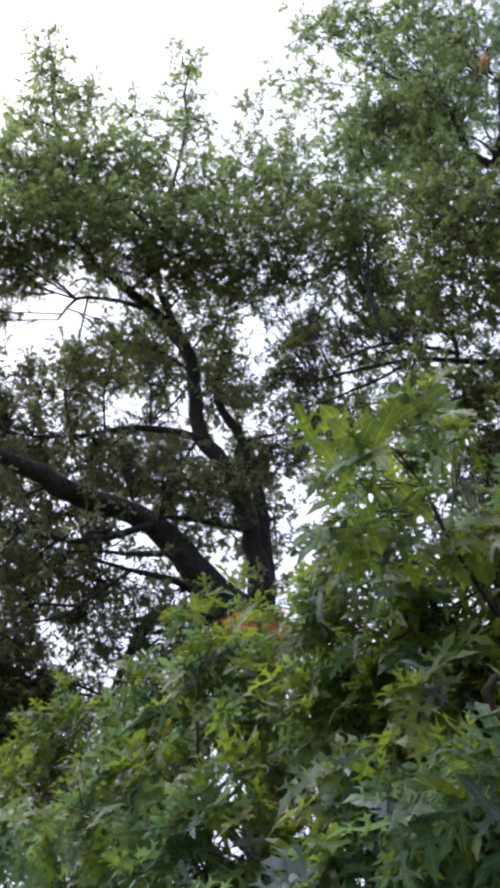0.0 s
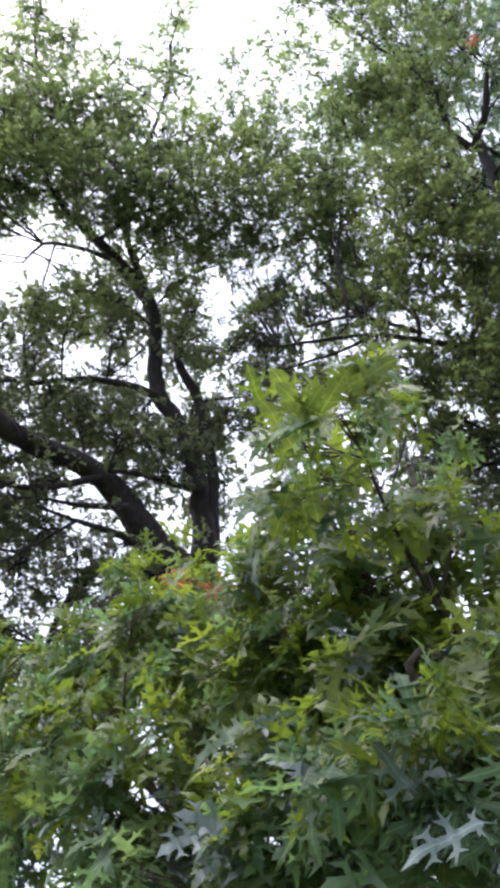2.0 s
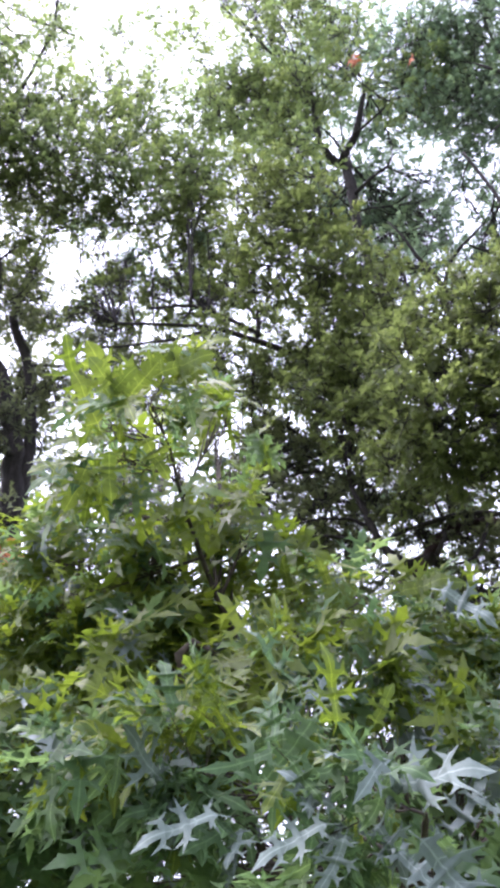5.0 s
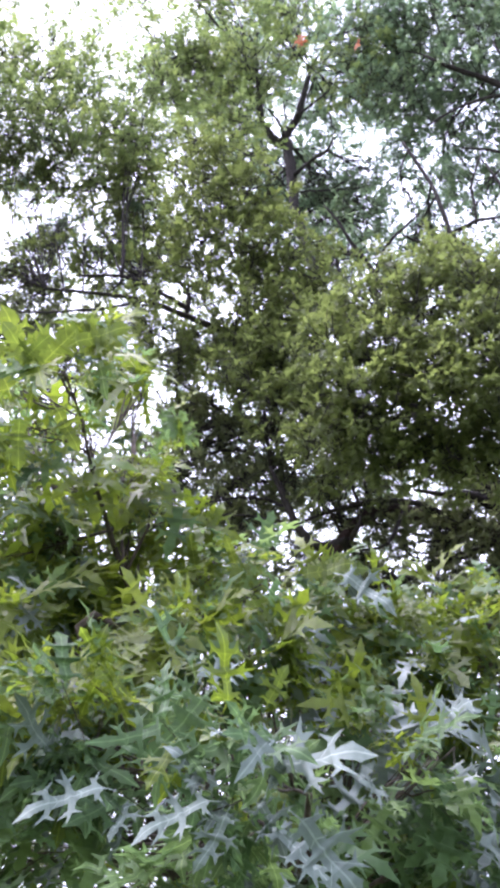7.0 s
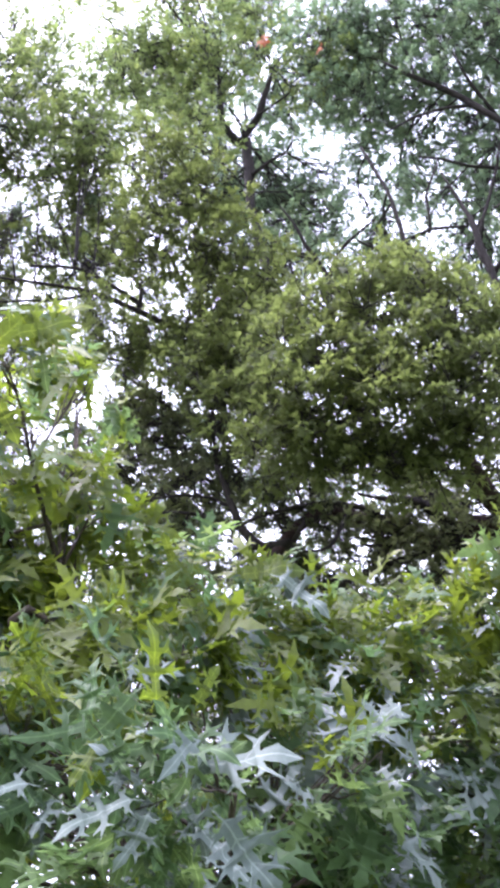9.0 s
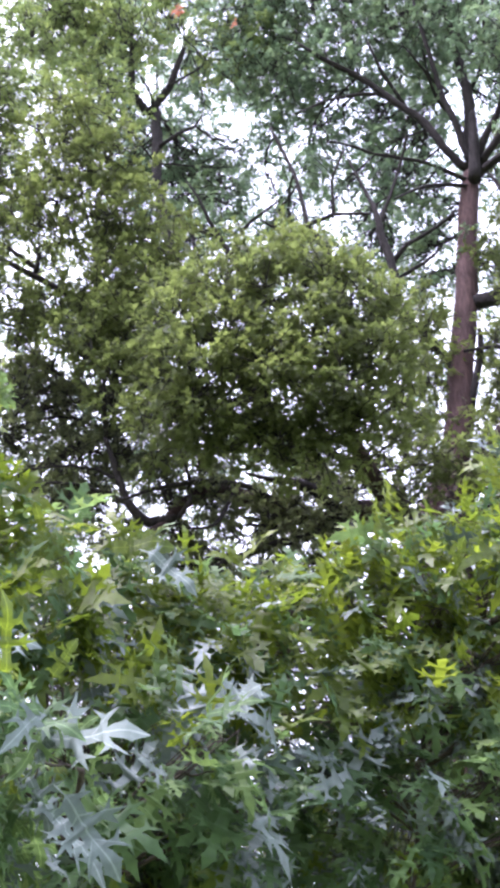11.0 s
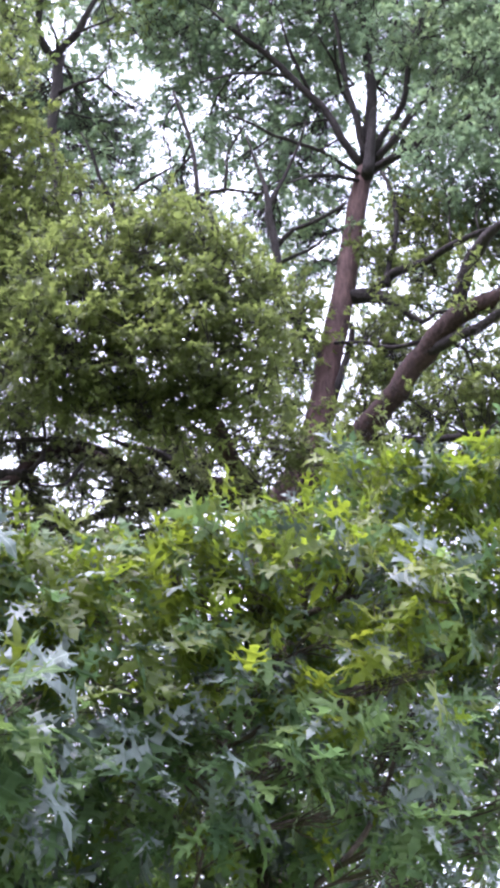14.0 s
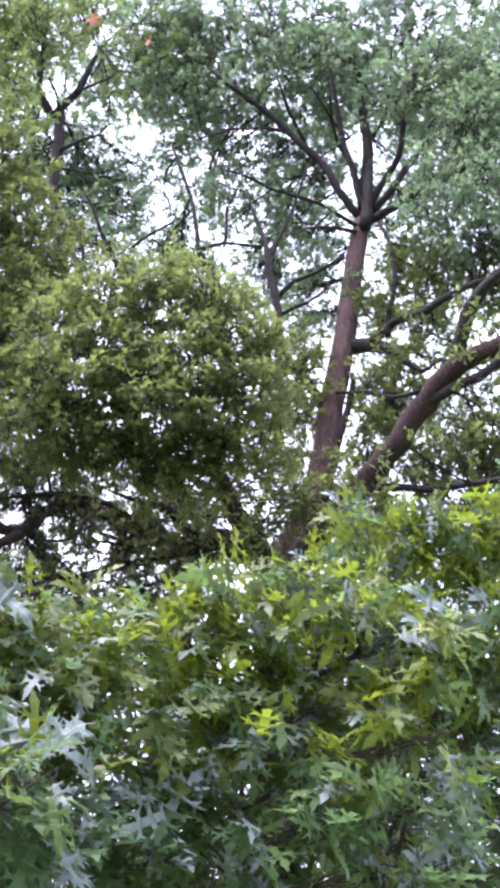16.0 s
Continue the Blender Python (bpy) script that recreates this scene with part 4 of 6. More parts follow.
MIDDLE_TWIGS = [
    (-1.74, 6.51, 10.31, 0.38, 0.447),
    (-2.00, 6.44, 9.63, 0.37, 0.435),
    (-1.58, 6.55, 9.55, 0.38, 0.461),
    (-1.21, 6.62, 9.98, 0.36, 0.507),
    (-1.72, 6.51, 9.01, 0.36, 0.475),
    (-1.30, 6.60, 9.15, 0.34, 0.507),
    (-2.22, 6.37, 9.24, 0.31, 0.447),
    (-1.89, 6.47, 8.88, 0.25, 0.447),
]
MIDDLE_EDGE = [
    (-1.23, 6.11, 15.09, 0.37, 0.412),
    (-0.88, 6.16, 15.40, 0.40, 0.435),
    (-1.68, 6.01, 14.15, 0.29, 0.412),
    (-1.36, 6.08, 13.32, 0.33, 0.423),
    (-1.20, 6.11, 12.15, 0.31, 0.435),
    (-0.58, 6.19, 15.03, 0.48, 0.490),
    (-0.62, 6.18, 14.01, 0.37, 0.461),
    (-0.82, 6.17, 12.73, 0.33, 0.545),
    (-1.50, 6.05, 15.56, 0.26, 0.401),
]
MIDDLE_BRIGHT = [
    (-0.47, 5.60, 10.03, 0.24, 0.594),
    (-0.24, 5.62, 9.67, 0.29, 0.665),
    (-0.51, 5.60, 9.41, 0.25, 0.625),
    (-0.02, 5.63, 9.24, 0.28, 0.665),
    (-0.33, 5.62, 8.92, 0.29, 0.686),
    (0.19, 5.63, 8.89, 0.22, 0.625),
    (-0.02, 5.63, 8.55, 0.23, 0.594),
    (-0.59, 5.59, 8.76, 0.24, 0.594),
    (-0.46, 5.61, 8.37, 0.21, 0.507),
    (0.30, 5.62, 8.54, 0.20, 0.475),
]
MIDDLE_LAYER = [
    (-0.79, 5.87, 7.84, 0.19, 0.583),
    (-0.52, 5.90, 7.76, 0.21, 0.625),
    (-0.26, 5.92, 7.76, 0.19, 0.625),
    (-0.02, 5.93, 7.84, 0.15, 0.567),
    (-0.88, 5.86, 7.53, 0.17, 0.594),
    (-0.62, 5.89, 7.53, 0.18, 0.545),
    (0.29, 5.92, 7.50, 0.20, 0.567),
    (0.13, 5.93, 7.21, 0.20, 0.537),
    (0.43, 5.92, 7.18, 0.18, 0.567),
    (0.18, 5.93, 7.90, 0.18, 0.507),
    (0.53, 5.91, 8.34, 0.25, 0.490),
    (-0.88, 5.85, 8.21, 0.19, 0.447),
]
MIDDLE_OLIVE = [
    (0.11, 7.53, 12.64, 0.35, 0.625),
    (0.59, 7.51, 12.55, 0.39, 0.625),
    (1.06, 7.46, 12.24, 0.34, 0.583),
    (0.35, 7.52, 11.90, 0.34, 0.625),
    (0.80, 7.49, 11.79, 0.33, 0.594),
    (1.19, 7.44, 11.70, 0.32, 0.490),
    (0.08, 7.53, 11.96, 0.27, 0.594),
]
MIDDLE_TOP = [
    (-1.17, 6.41, 11.20, 0.36, 0.594),
    (-1.19, 6.41, 10.51, 0.29, 0.625),
    (-0.90, 6.46, 9.92, 0.31, 0.583),
    (-1.03, 6.44, 9.33, 0.26, 0.567),
    (-1.28, 6.39, 11.66, 0.30, 0.461),
    (-0.68, 6.49, 12.78, 0.50, 0.529),
    (-0.18, 6.52, 12.98, 0.45, 0.507),
    (-0.32, 6.52, 12.22, 0.35, 0.529),
    (-1.09, 6.43, 13.05, 0.40, 0.435),
    (1.17, 6.43, 12.94, 0.49, 0.529),
]
RIGHT_CROWN = [
    (1.71, 6.42, 13.31, 0.61, 0.545),
    (1.92, 6.36, 12.42, 0.48, 0.545),
    (1.43, 6.48, 12.38, 0.42, 0.507),
    (2.28, 6.24, 12.32, 0.43, 0.514),
    (2.52, 6.15, 13.18, 0.60, 0.514),
    (2.96, 5.95, 12.83, 0.55, 0.507),
    (3.35, 5.75, 12.70, 0.55, 0.507),
    (3.74, 5.26, 11.86, 0.44, 0.507),
    (4.08, 5.02, 11.88, 0.48, 0.583),
    (4.35, 4.79, 11.47, 0.47, 0.612),
    (4.16, 4.95, 10.82, 0.45, 0.554),
    (4.21, 4.91, 10.06, 0.37, 0.583),
    (3.84, 5.19, 9.65, 0.34, 0.554),
    (4.10, 5.00, 9.37, 0.35, 0.612),
    (3.86, 5.18, 10.38, 0.32, 0.475),
]
RIGHT_CROWN_TOP = [
    (1.35, 6.26, 13.57, 0.66, 0.545),
    (2.11, 6.07, 13.72, 0.67, 0.537),
    (2.73, 5.83, 13.97, 0.68, 0.529),
    (3.43, 5.46, 13.78, 0.67, 0.529),
    (4.06, 5.03, 13.42, 0.65, 0.545),
    (4.56, 4.60, 12.72, 0.54, 0.567),
    (4.64, 4.53, 11.03, 0.54, 0.625),
    (4.49, 4.67, 9.38, 0.48, 0.625),
    (4.35, 4.79, 11.90, 0.42, 0.594),
    (4.33, 4.81, 10.80, 0.36, 0.594),
    (4.28, 4.85, 9.93, 0.31, 0.567),
]
TWIGGY = [
    (1.44, 6.99, 11.82, 0.45, 0.437),
    (1.83, 6.90, 12.11, 0.48, 0.453),
    (2.25, 6.78, 12.02, 0.53, 0.463),
    (2.73, 6.60, 11.98, 0.53, 0.463),
    (3.11, 6.44, 11.71, 0.47, 0.463),
    (1.31, 7.02, 10.91, 0.44, 0.453),
    (1.78, 6.91, 10.97, 0.44, 0.463),
    (2.31, 6.76, 10.97, 0.49, 0.447),
    (2.75, 6.59, 10.94, 0.44, 0.437),
    (3.16, 6.41, 10.68, 0.40, 0.432),
    (1.93, 6.87, 10.47, 0.37, 0.475),
    (2.57, 6.67, 10.07, 0.34, 0.437),
    (2.98, 6.50, 9.94, 0.34, 0.437),
    (0.78, 7.09, 10.62, 0.35, 0.461),
    (1.01, 7.06, 10.17, 0.36, 0.475),
]
RIGHT_LOW = [
    (3.92, 5.74, 9.92, 0.30, 0.529),
    (4.20, 5.55, 9.56, 0.31, 0.583),
    (4.46, 5.35, 9.21, 0.30, 0.583),
    (3.79, 5.83, 9.38, 0.32, 0.481),
    (3.51, 6.00, 9.29, 0.22, 0.447),
    (3.92, 5.74, 8.80, 0.24, 0.461),
    (3.64, 5.92, 8.44, 0.26, 0.507),
    (3.44, 6.03, 8.05, 0.28, 0.475),
    (3.69, 5.89, 7.98, 0.22, 0.435),
    (4.16, 5.58, 7.86, 0.27, 0.453),
    (4.24, 5.53, 7.45, 0.25, 0.594),
    (3.97, 5.72, 7.40, 0.25, 0.567),
    (3.71, 5.88, 7.21, 0.22, 0.567),
    (3.48, 6.01, 7.37, 0.21, 0.461),
    (4.11, 5.61, 7.01, 0.26, 0.625),
    (3.84, 5.80, 6.89, 0.21, 0.594),
]
RIGHT_LOW_LEFT = [
    (2.82, 6.33, 8.25, 0.26, 0.529),
    (2.72, 6.37, 7.85, 0.23, 0.529),
    (2.85, 6.32, 8.83, 0.24, 0.475),
    (2.68, 6.39, 8.54, 0.25, 0.490),
    (2.76, 6.36, 7.46, 0.20, 0.507),
    (3.10, 6.21, 7.23, 0.19, 0.507),
    (4.57, 5.26, 8.14, 0.46, 0.545),
    (4.45, 5.36, 7.17, 0.37, 0.594),
    (3.29, 6.11, 6.77, 0.21, 0.594),
    (3.63, 5.93, 6.62, 0.23, 0.594),
    (4.03, 5.67, 6.55, 0.25, 0.594),
    (3.33, 6.09, 7.64, 0.19, 0.507),
    (3.53, 5.98, 7.84, 0.21, 0.475),
    (3.25, 6.13, 7.28, 0.16, 0.507),
]
FRONT_BOUGH = [
    (1.28, 4.77, 7.47, 0.16, 0.625),
    (1.04, 4.83, 7.27, 0.18, 0.665),
    (1.47, 4.72, 7.16, 0.22, 0.686),
    (0.74, 4.88, 7.07, 0.19, 0.625),
    (1.09, 4.82, 6.92, 0.24, 0.710),
    (1.66, 4.66, 6.79, 0.23, 0.697),
    (1.37, 4.75, 6.57, 0.25, 0.724),
    (0.83, 4.87, 6.55, 0.24, 0.697),
    (0.52, 4.91, 6.73, 0.17, 0.594),
    (1.73, 4.63, 6.36, 0.18, 0.665),
    (1.11, 4.81, 6.24, 0.26, 0.724),
    (1.48, 4.72, 6.11, 0.23, 0.710),
    (0.72, 4.88, 6.15, 0.22, 0.665),
    (0.49, 4.91, 6.29, 0.16, 0.583),
    (1.73, 4.63, 5.95, 0.15, 0.606),
]
FRONT_EDGE = [
    (1.27, 4.98, 7.80, 0.11, 0.507),
    (1.49, 4.92, 7.64, 0.12, 0.529),
    (1.69, 4.86, 7.42, 0.14, 0.545),
    (1.93, 4.77, 6.84, 0.15, 0.545),
    (1.96, 4.76, 6.41, 0.14, 0.545),
    (0.55, 5.10, 7.32, 0.16, 0.507),
    (0.91, 5.06, 7.69, 0.14, 0.507),
    (1.93, 4.77, 6.10, 0.14, 0.507),
    (0.61, 5.10, 6.14, 0.16, 0.567),
    (0.89, 5.06, 5.95, 0.16, 0.545),
    (1.24, 4.99, 5.89, 0.16, 0.529),
    (1.58, 4.89, 5.99, 0.16, 0.567),
]
FRONT_SHOULDER = [
    (0.39, 5.72, 7.84, 0.21, 0.529),
    (0.28, 5.72, 7.42, 0.22, 0.545),
    (0.34, 5.72, 7.04, 0.21, 0.545),
    (0.18, 5.73, 6.80, 0.19, 0.507),
    (0.04, 5.73, 7.18, 0.17, 0.507),
    (0.37, 5.72, 8.17, 0.18, 0.507),
    (0.09, 5.73, 7.64, 0.23, 0.545),
    (-0.08, 5.73, 7.34, 0.22, 0.529),
    (0.15, 5.73, 8.07, 0.21, 0.529),
    (0.50, 5.71, 8.36, 0.18, 0.507),
    (-0.08, 5.73, 7.87, 0.21, 0.507),
    (0.78, 5.68, 8.34, 0.16, 0.507),
]
FRONT_UNDER = [
    (1.05, 5.13, 6.15, 0.19, 0.606),
    (1.40, 5.05, 6.08, 0.19, 0.606),
    (1.64, 4.98, 5.98, 0.15, 0.525),
    (0.76, 5.18, 6.09, 0.18, 0.545),
    (0.47, 5.21, 6.20, 0.18, 0.514),
    (1.22, 5.10, 5.84, 0.16, 0.447),
    (1.46, 5.03, 5.80, 0.16, 0.447),
    (1.80, 4.92, 5.91, 0.15, 0.507),
]
LOW_BOUGH = [
    (-0.44, 6.31, 7.49, 0.26, 0.437),
    (-0.58, 6.30, 7.16, 0.26, 0.423),
    (-0.24, 6.32, 7.22, 0.26, 0.453),
    (-0.04, 6.33, 6.99, 0.25, 0.453),
    (-0.53, 6.30, 6.77, 0.22, 0.428),
    (0.27, 6.32, 6.80, 0.22, 0.507),
    (0.58, 6.31, 6.74, 0.22, 0.507),
    (0.92, 6.27, 6.81, 0.22, 0.529),
    (-0.00, 6.33, 6.53, 0.25, 0.475),
    (-0.24, 6.32, 6.39, 0.25, 0.493),
    (0.14, 6.33, 6.28, 0.22, 0.554),
    (-0.09, 6.33, 6.13, 0.19, 0.594),
    (0.63, 6.30, 6.47, 0.19, 0.447),
    (1.00, 6.26, 6.43, 0.19, 0.447),
]
LOW_TWIGS = [
    (1.37, 6.39, 6.36, 0.19, 0.453),
    (1.62, 6.34, 6.34, 0.19, 0.481),
    (1.16, 6.43, 6.21, 0.18, 0.507),
    (0.95, 6.47, 6.08, 0.19, 0.475),
    (1.93, 6.25, 6.21, 0.19, 0.490),
    (1.43, 6.38, 5.85, 0.18, 0.432),
    (1.75, 6.30, 5.83, 0.19, 0.461),
    (1.19, 6.43, 5.69, 0.18, 0.461),
    (2.30, 6.13, 6.77, 0.20, 0.507),
    (2.49, 6.06, 6.97, 0.18, 0.507),
    (2.56, 6.02, 6.59, 0.18, 0.507),
    (2.37, 6.10, 6.25, 0.15, 0.594),
    (0.58, 6.51, 6.05, 0.17, 0.545),
    (0.25, 6.53, 6.08, 0.18, 0.594),
]
MIDDLE_FILL = [
    (-2.28, 6.43, 10.92, 0.39, 0.507),
    (-2.25, 6.44, 9.99, 0.37, 0.507),
    (-1.77, 6.59, 9.93, 0.35, 0.461),
    (-1.23, 6.71, 10.01, 0.32, 0.461),
    (-0.60, 6.80, 8.51, 0.24, 0.567),
    (-0.24, 6.82, 8.54, 0.24, 0.567),
    (0.17, 6.82, 8.55, 0.24, 0.567),
    (0.47, 6.80, 8.26, 0.27, 0.545),
    (0.02, 6.82, 8.05, 0.25, 0.529),
    (-0.12, 6.82, 7.56, 0.24, 0.490),
    (0.17, 6.82, 7.40, 0.24, 0.545),
    (0.44, 6.81, 7.15, 0.24, 0.529),
    (0.72, 6.78, 7.08, 0.27, 0.490),
    (1.08, 6.73, 7.05, 0.27, 0.490),
    (1.35, 6.68, 7.07, 0.27, 0.490),
    (-0.20, 6.82, 6.83, 0.21, 0.567),
    (0.07, 6.82, 6.75, 0.21, 0.594),
    (-0.33, 6.81, 6.63, 0.21, 0.594),
    (1.04, 6.74, 6.49, 0.21, 0.461),
    (1.61, 6.62, 7.03, 0.26, 0.507),
]
RIGHT_SKIRT = [
    (3.40, 6.84, 6.54, 0.43, 0.554),
    (3.90, 6.58, 6.50, 0.43, 0.554),
    (4.36, 6.29, 6.43, 0.43, 0.554),
    (4.76, 6.01, 6.34, 0.42, 0.554),
    (3.37, 6.85, 5.84, 0.41, 0.554),
    (3.85, 6.61, 5.81, 0.41, 0.554),
    (4.30, 6.34, 5.76, 0.41, 0.554),
    (4.68, 6.07, 5.69, 0.41, 0.554),
    (3.35, 6.87, 5.21, 0.40, 0.554),
    (3.80, 6.63, 5.18, 0.40, 0.554),
    (4.23, 6.38, 5.14, 0.40, 0.554),
    (4.60, 6.12, 5.09, 0.40, 0.554),
    (3.32, 6.88, 4.63, 0.39, 0.554),
    (3.76, 6.66, 4.61, 0.39, 0.554),
    (4.18, 6.41, 4.58, 0.39, 0.554),
    (4.53, 6.17, 4.54, 0.39, 0.554),
    (3.30, 6.89, 4.10, 0.38, 0.554),
    (3.72, 6.68, 4.09, 0.38, 0.554),
    (4.12, 6.45, 4.06, 0.38, 0.554),
    (4.47, 6.22, 4.04, 0.38, 0.554),
]
RIGHT_VEIL = [
    (3.12, 6.86, 12.52, 0.65, 0.423),
    (4.16, 6.31, 12.29, 0.64, 0.435),
    (3.41, 6.73, 14.19, 0.82, 0.447),
    (4.29, 6.22, 11.20, 0.51, 0.475),
    (4.47, 6.10, 9.77, 0.54, 0.475),
    (3.98, 6.41, 9.66, 0.46, 0.447),
    (4.46, 6.10, 8.74, 0.43, 0.447),
    (3.80, 6.52, 8.31, 0.42, 0.475),
    (4.16, 6.30, 8.32, 0.42, 0.447),
    (2.96, 6.92, 9.63, 0.38, 0.447),
    (1.03, 7.43, 11.40, 0.52, 0.423),
    (0.61, 7.46, 10.76, 0.50, 0.447),
    (3.04, 6.89, 8.25, 0.37, 0.507),
]
LEFT_VEIL = [
    (-3.65, 6.52, 10.31, 0.48, 0.435),
    (-4.23, 6.17, 9.84, 0.46, 0.435),
    (-3.00, 6.83, 9.81, 0.46, 0.461),
    (-3.61, 6.54, 9.27, 0.37, 0.447),
    (-4.04, 6.29, 8.52, 0.43, 0.507),
    (-3.44, 6.63, 8.52, 0.37, 0.507),
    (-2.85, 6.89, 8.60, 0.37, 0.507),
    (-4.56, 5.94, 8.41, 0.37, 0.507),
    (-4.56, 5.94, 7.66, 0.40, 0.475),
    (-2.71, 6.94, 7.96, 0.34, 0.475),
    (-3.33, 6.68, 7.89, 0.34, 0.447),
    (-1.78, 7.22, 9.10, 0.37, 0.447),
    (-2.08, 7.15, 8.68, 0.36, 0.475),
]
TWIGGY_MORE = [
    (2.17, 6.89, 11.55, 0.51, 0.461),
    (2.64, 6.73, 11.37, 0.51, 0.461),
    (2.98, 6.59, 10.77, 0.49, 0.461),
    (2.53, 6.77, 10.32, 0.43, 0.475),
    (3.01, 6.58, 9.96, 0.38, 0.461),
    (2.76, 6.68, 12.32, 0.54, 0.461),
    (1.33, 7.08, 11.40, 0.42, 0.447),
    (1.28, 7.09, 10.43, 0.40, 0.475),
    (1.75, 7.00, 10.25, 0.39, 0.490),
    (3.22, 6.49, 11.53, 0.43, 0.447),
    (3.29, 6.45, 12.27, 0.45, 0.447),
    (3.37, 6.41, 9.75, 0.30, 0.435),
    (3.06, 6.56, 9.54, 0.34, 0.461),
    (0.81, 7.15, 11.74, 0.43, 0.447),
    (3.07, 6.55, 10.22, 0.30, 0.507),
    (2.70, 6.71, 9.97, 0.30, 0.507),
    (2.87, 6.64, 11.07, 0.36, 0.507),
    (3.34, 6.42, 10.45, 0.29, 0.475),
    (3.30, 6.44, 9.43, 0.23, 0.507),
]
TRUNK_RIGHT = [
    (3.94, 6.33, 10.90, 0.28, 0.461),
    (3.80, 6.42, 10.14, 0.28, 0.475),
    (3.69, 6.48, 9.58, 0.26, 0.475),
    (3.66, 6.50, 9.03, 0.25, 0.475),
    (3.92, 6.35, 11.73, 0.26, 0.447),
    (-0.45, 7.41, 10.04, 0.27, 0.475),
    (-0.63, 7.40, 9.88, 0.23, 0.461),
]
LIMB_LEAVES = [
    (3.13, 5.18, 6.74, 0.17, 0.423),
    (2.89, 5.31, 6.43, 0.16, 0.423),
    (3.66, 4.83, 7.30, 0.20, 0.423),
    (3.81, 4.72, 7.73, 0.20, 0.423),
    (3.58, 4.89, 7.88, 0.21, 0.423),
    (3.28, 5.09, 7.90, 0.18, 0.423),
    (3.41, 5.01, 6.74, 0.19, 0.423),
]
FORK_LEAVES = [
    (-0.04, 7.52, 15.85, 0.59, 0.507),
    (0.52, 7.50, 16.15, 0.60, 0.507),
    (0.80, 7.48, 14.88, 0.55, 0.475),
    (0.12, 7.52, 14.79, 0.49, 0.475),
    (-0.17, 7.52, 14.08, 0.41, 0.507),
    (0.77, 7.48, 13.77, 0.42, 0.475),
    (1.03, 7.45, 13.09, 0.35, 0.475),
    (-0.50, 7.51, 15.19, 0.50, 0.475),
    (1.29, 7.41, 15.67, 0.54, 0.507),
    (1.68, 7.33, 14.64, 0.51, 0.507),
    (-0.92, 7.47, 14.38, 0.41, 0.423),
    (-1.31, 7.41, 14.69, 0.38, 0.412),
]
SWEEP_LEAVES = [
    (-0.79, 6.47, 9.38, 0.30, 0.475),
    (-0.37, 6.51, 9.52, 0.30, 0.475),
    (0.00, 6.52, 9.54, 0.30, 0.475),
    (-0.51, 6.50, 9.02, 0.25, 0.447),
    (-1.04, 6.44, 9.25, 0.29, 0.475),
    (0.16, 6.52, 9.06, 0.25, 0.507),
    (-1.44, 6.36, 9.56, 0.33, 0.475),
    (-1.80, 6.27, 9.19, 0.32, 0.475),
    (-1.96, 6.23, 8.90, 0.25, 0.507),
]
SWEEP_LOW = [
    (-0.56, 6.60, 7.77, 0.27, 0.453),
    (-0.22, 6.62, 7.66, 0.26, 0.475),
    (-0.40, 6.61, 7.34, 0.26, 0.475),
    (-0.73, 6.58, 7.49, 0.22, 0.412),
    (-0.02, 6.62, 6.99, 0.22, 0.507),
    (-0.51, 6.60, 6.91, 0.25, 0.490),
    (-0.72, 6.58, 6.67, 0.18, 0.507),
    (0.34, 6.61, 6.88, 0.21, 0.475),
    (0.64, 6.59, 6.53, 0.24, 0.475),
    (0.90, 6.56, 6.62, 0.21, 0.475),
    (1.19, 6.51, 6.54, 0.21, 0.507),
    (1.52, 6.44, 6.49, 0.21, 0.545),
    (1.78, 6.37, 6.66, 0.21, 0.545),
    (1.33, 6.48, 6.21, 0.24, 0.461),
    (1.63, 6.41, 6.06, 0.23, 0.461),
    (0.83, 6.57, 6.15, 0.15, 0.447),
    (1.13, 6.52, 5.83, 0.23, 0.461),
    (1.51, 6.44, 5.74, 0.23, 0.475),
]
BRIDGE_LEAVES = [
    (-2.15, 6.29, 10.07, 0.34, 0.447),
    (-1.67, 6.42, 10.74, 0.32, 0.507),
    (-1.39, 6.48, 10.09, 0.30, 0.507),
    (-1.07, 6.54, 9.47, 0.31, 0.545),
    (-1.00, 6.55, 8.80, 0.27, 0.545),
    (-2.00, 6.34, 8.87, 0.27, 0.461),
    (-2.30, 6.24, 8.90, 0.25, 0.461),
    (-1.08, 6.54, 8.24, 0.28, 0.545),
    (-2.20, 6.25, 9.82, 0.32, 0.507),
    (-1.89, 6.35, 10.24, 0.30, 0.507),
    (-2.04, 6.30, 9.39, 0.29, 0.507),
    (-2.19, 6.25, 9.08, 0.28, 0.507),
]
HIGH_LEAVES = [
    (-0.07, 6.40, 15.37, 0.53, 0.490),
    (0.39, 6.38, 14.91, 0.50, 0.525),
    (0.45, 6.38, 13.58, 0.41, 0.525),
    (-0.24, 6.40, 14.06, 0.43, 0.507),
    (-0.52, 6.39, 12.97, 0.37, 0.529),
    (-0.88, 6.36, 12.15, 0.34, 0.490),
    (-0.01, 6.40, 12.87, 0.36, 0.475),
    (-0.07, 6.40, 11.34, 0.33, 0.529),
    (-0.37, 6.40, 11.75, 0.34, 0.545),
    (-0.75, 6.37, 11.18, 0.28, 0.567),
    (-1.23, 6.31, 11.83, 0.27, 0.435),
]
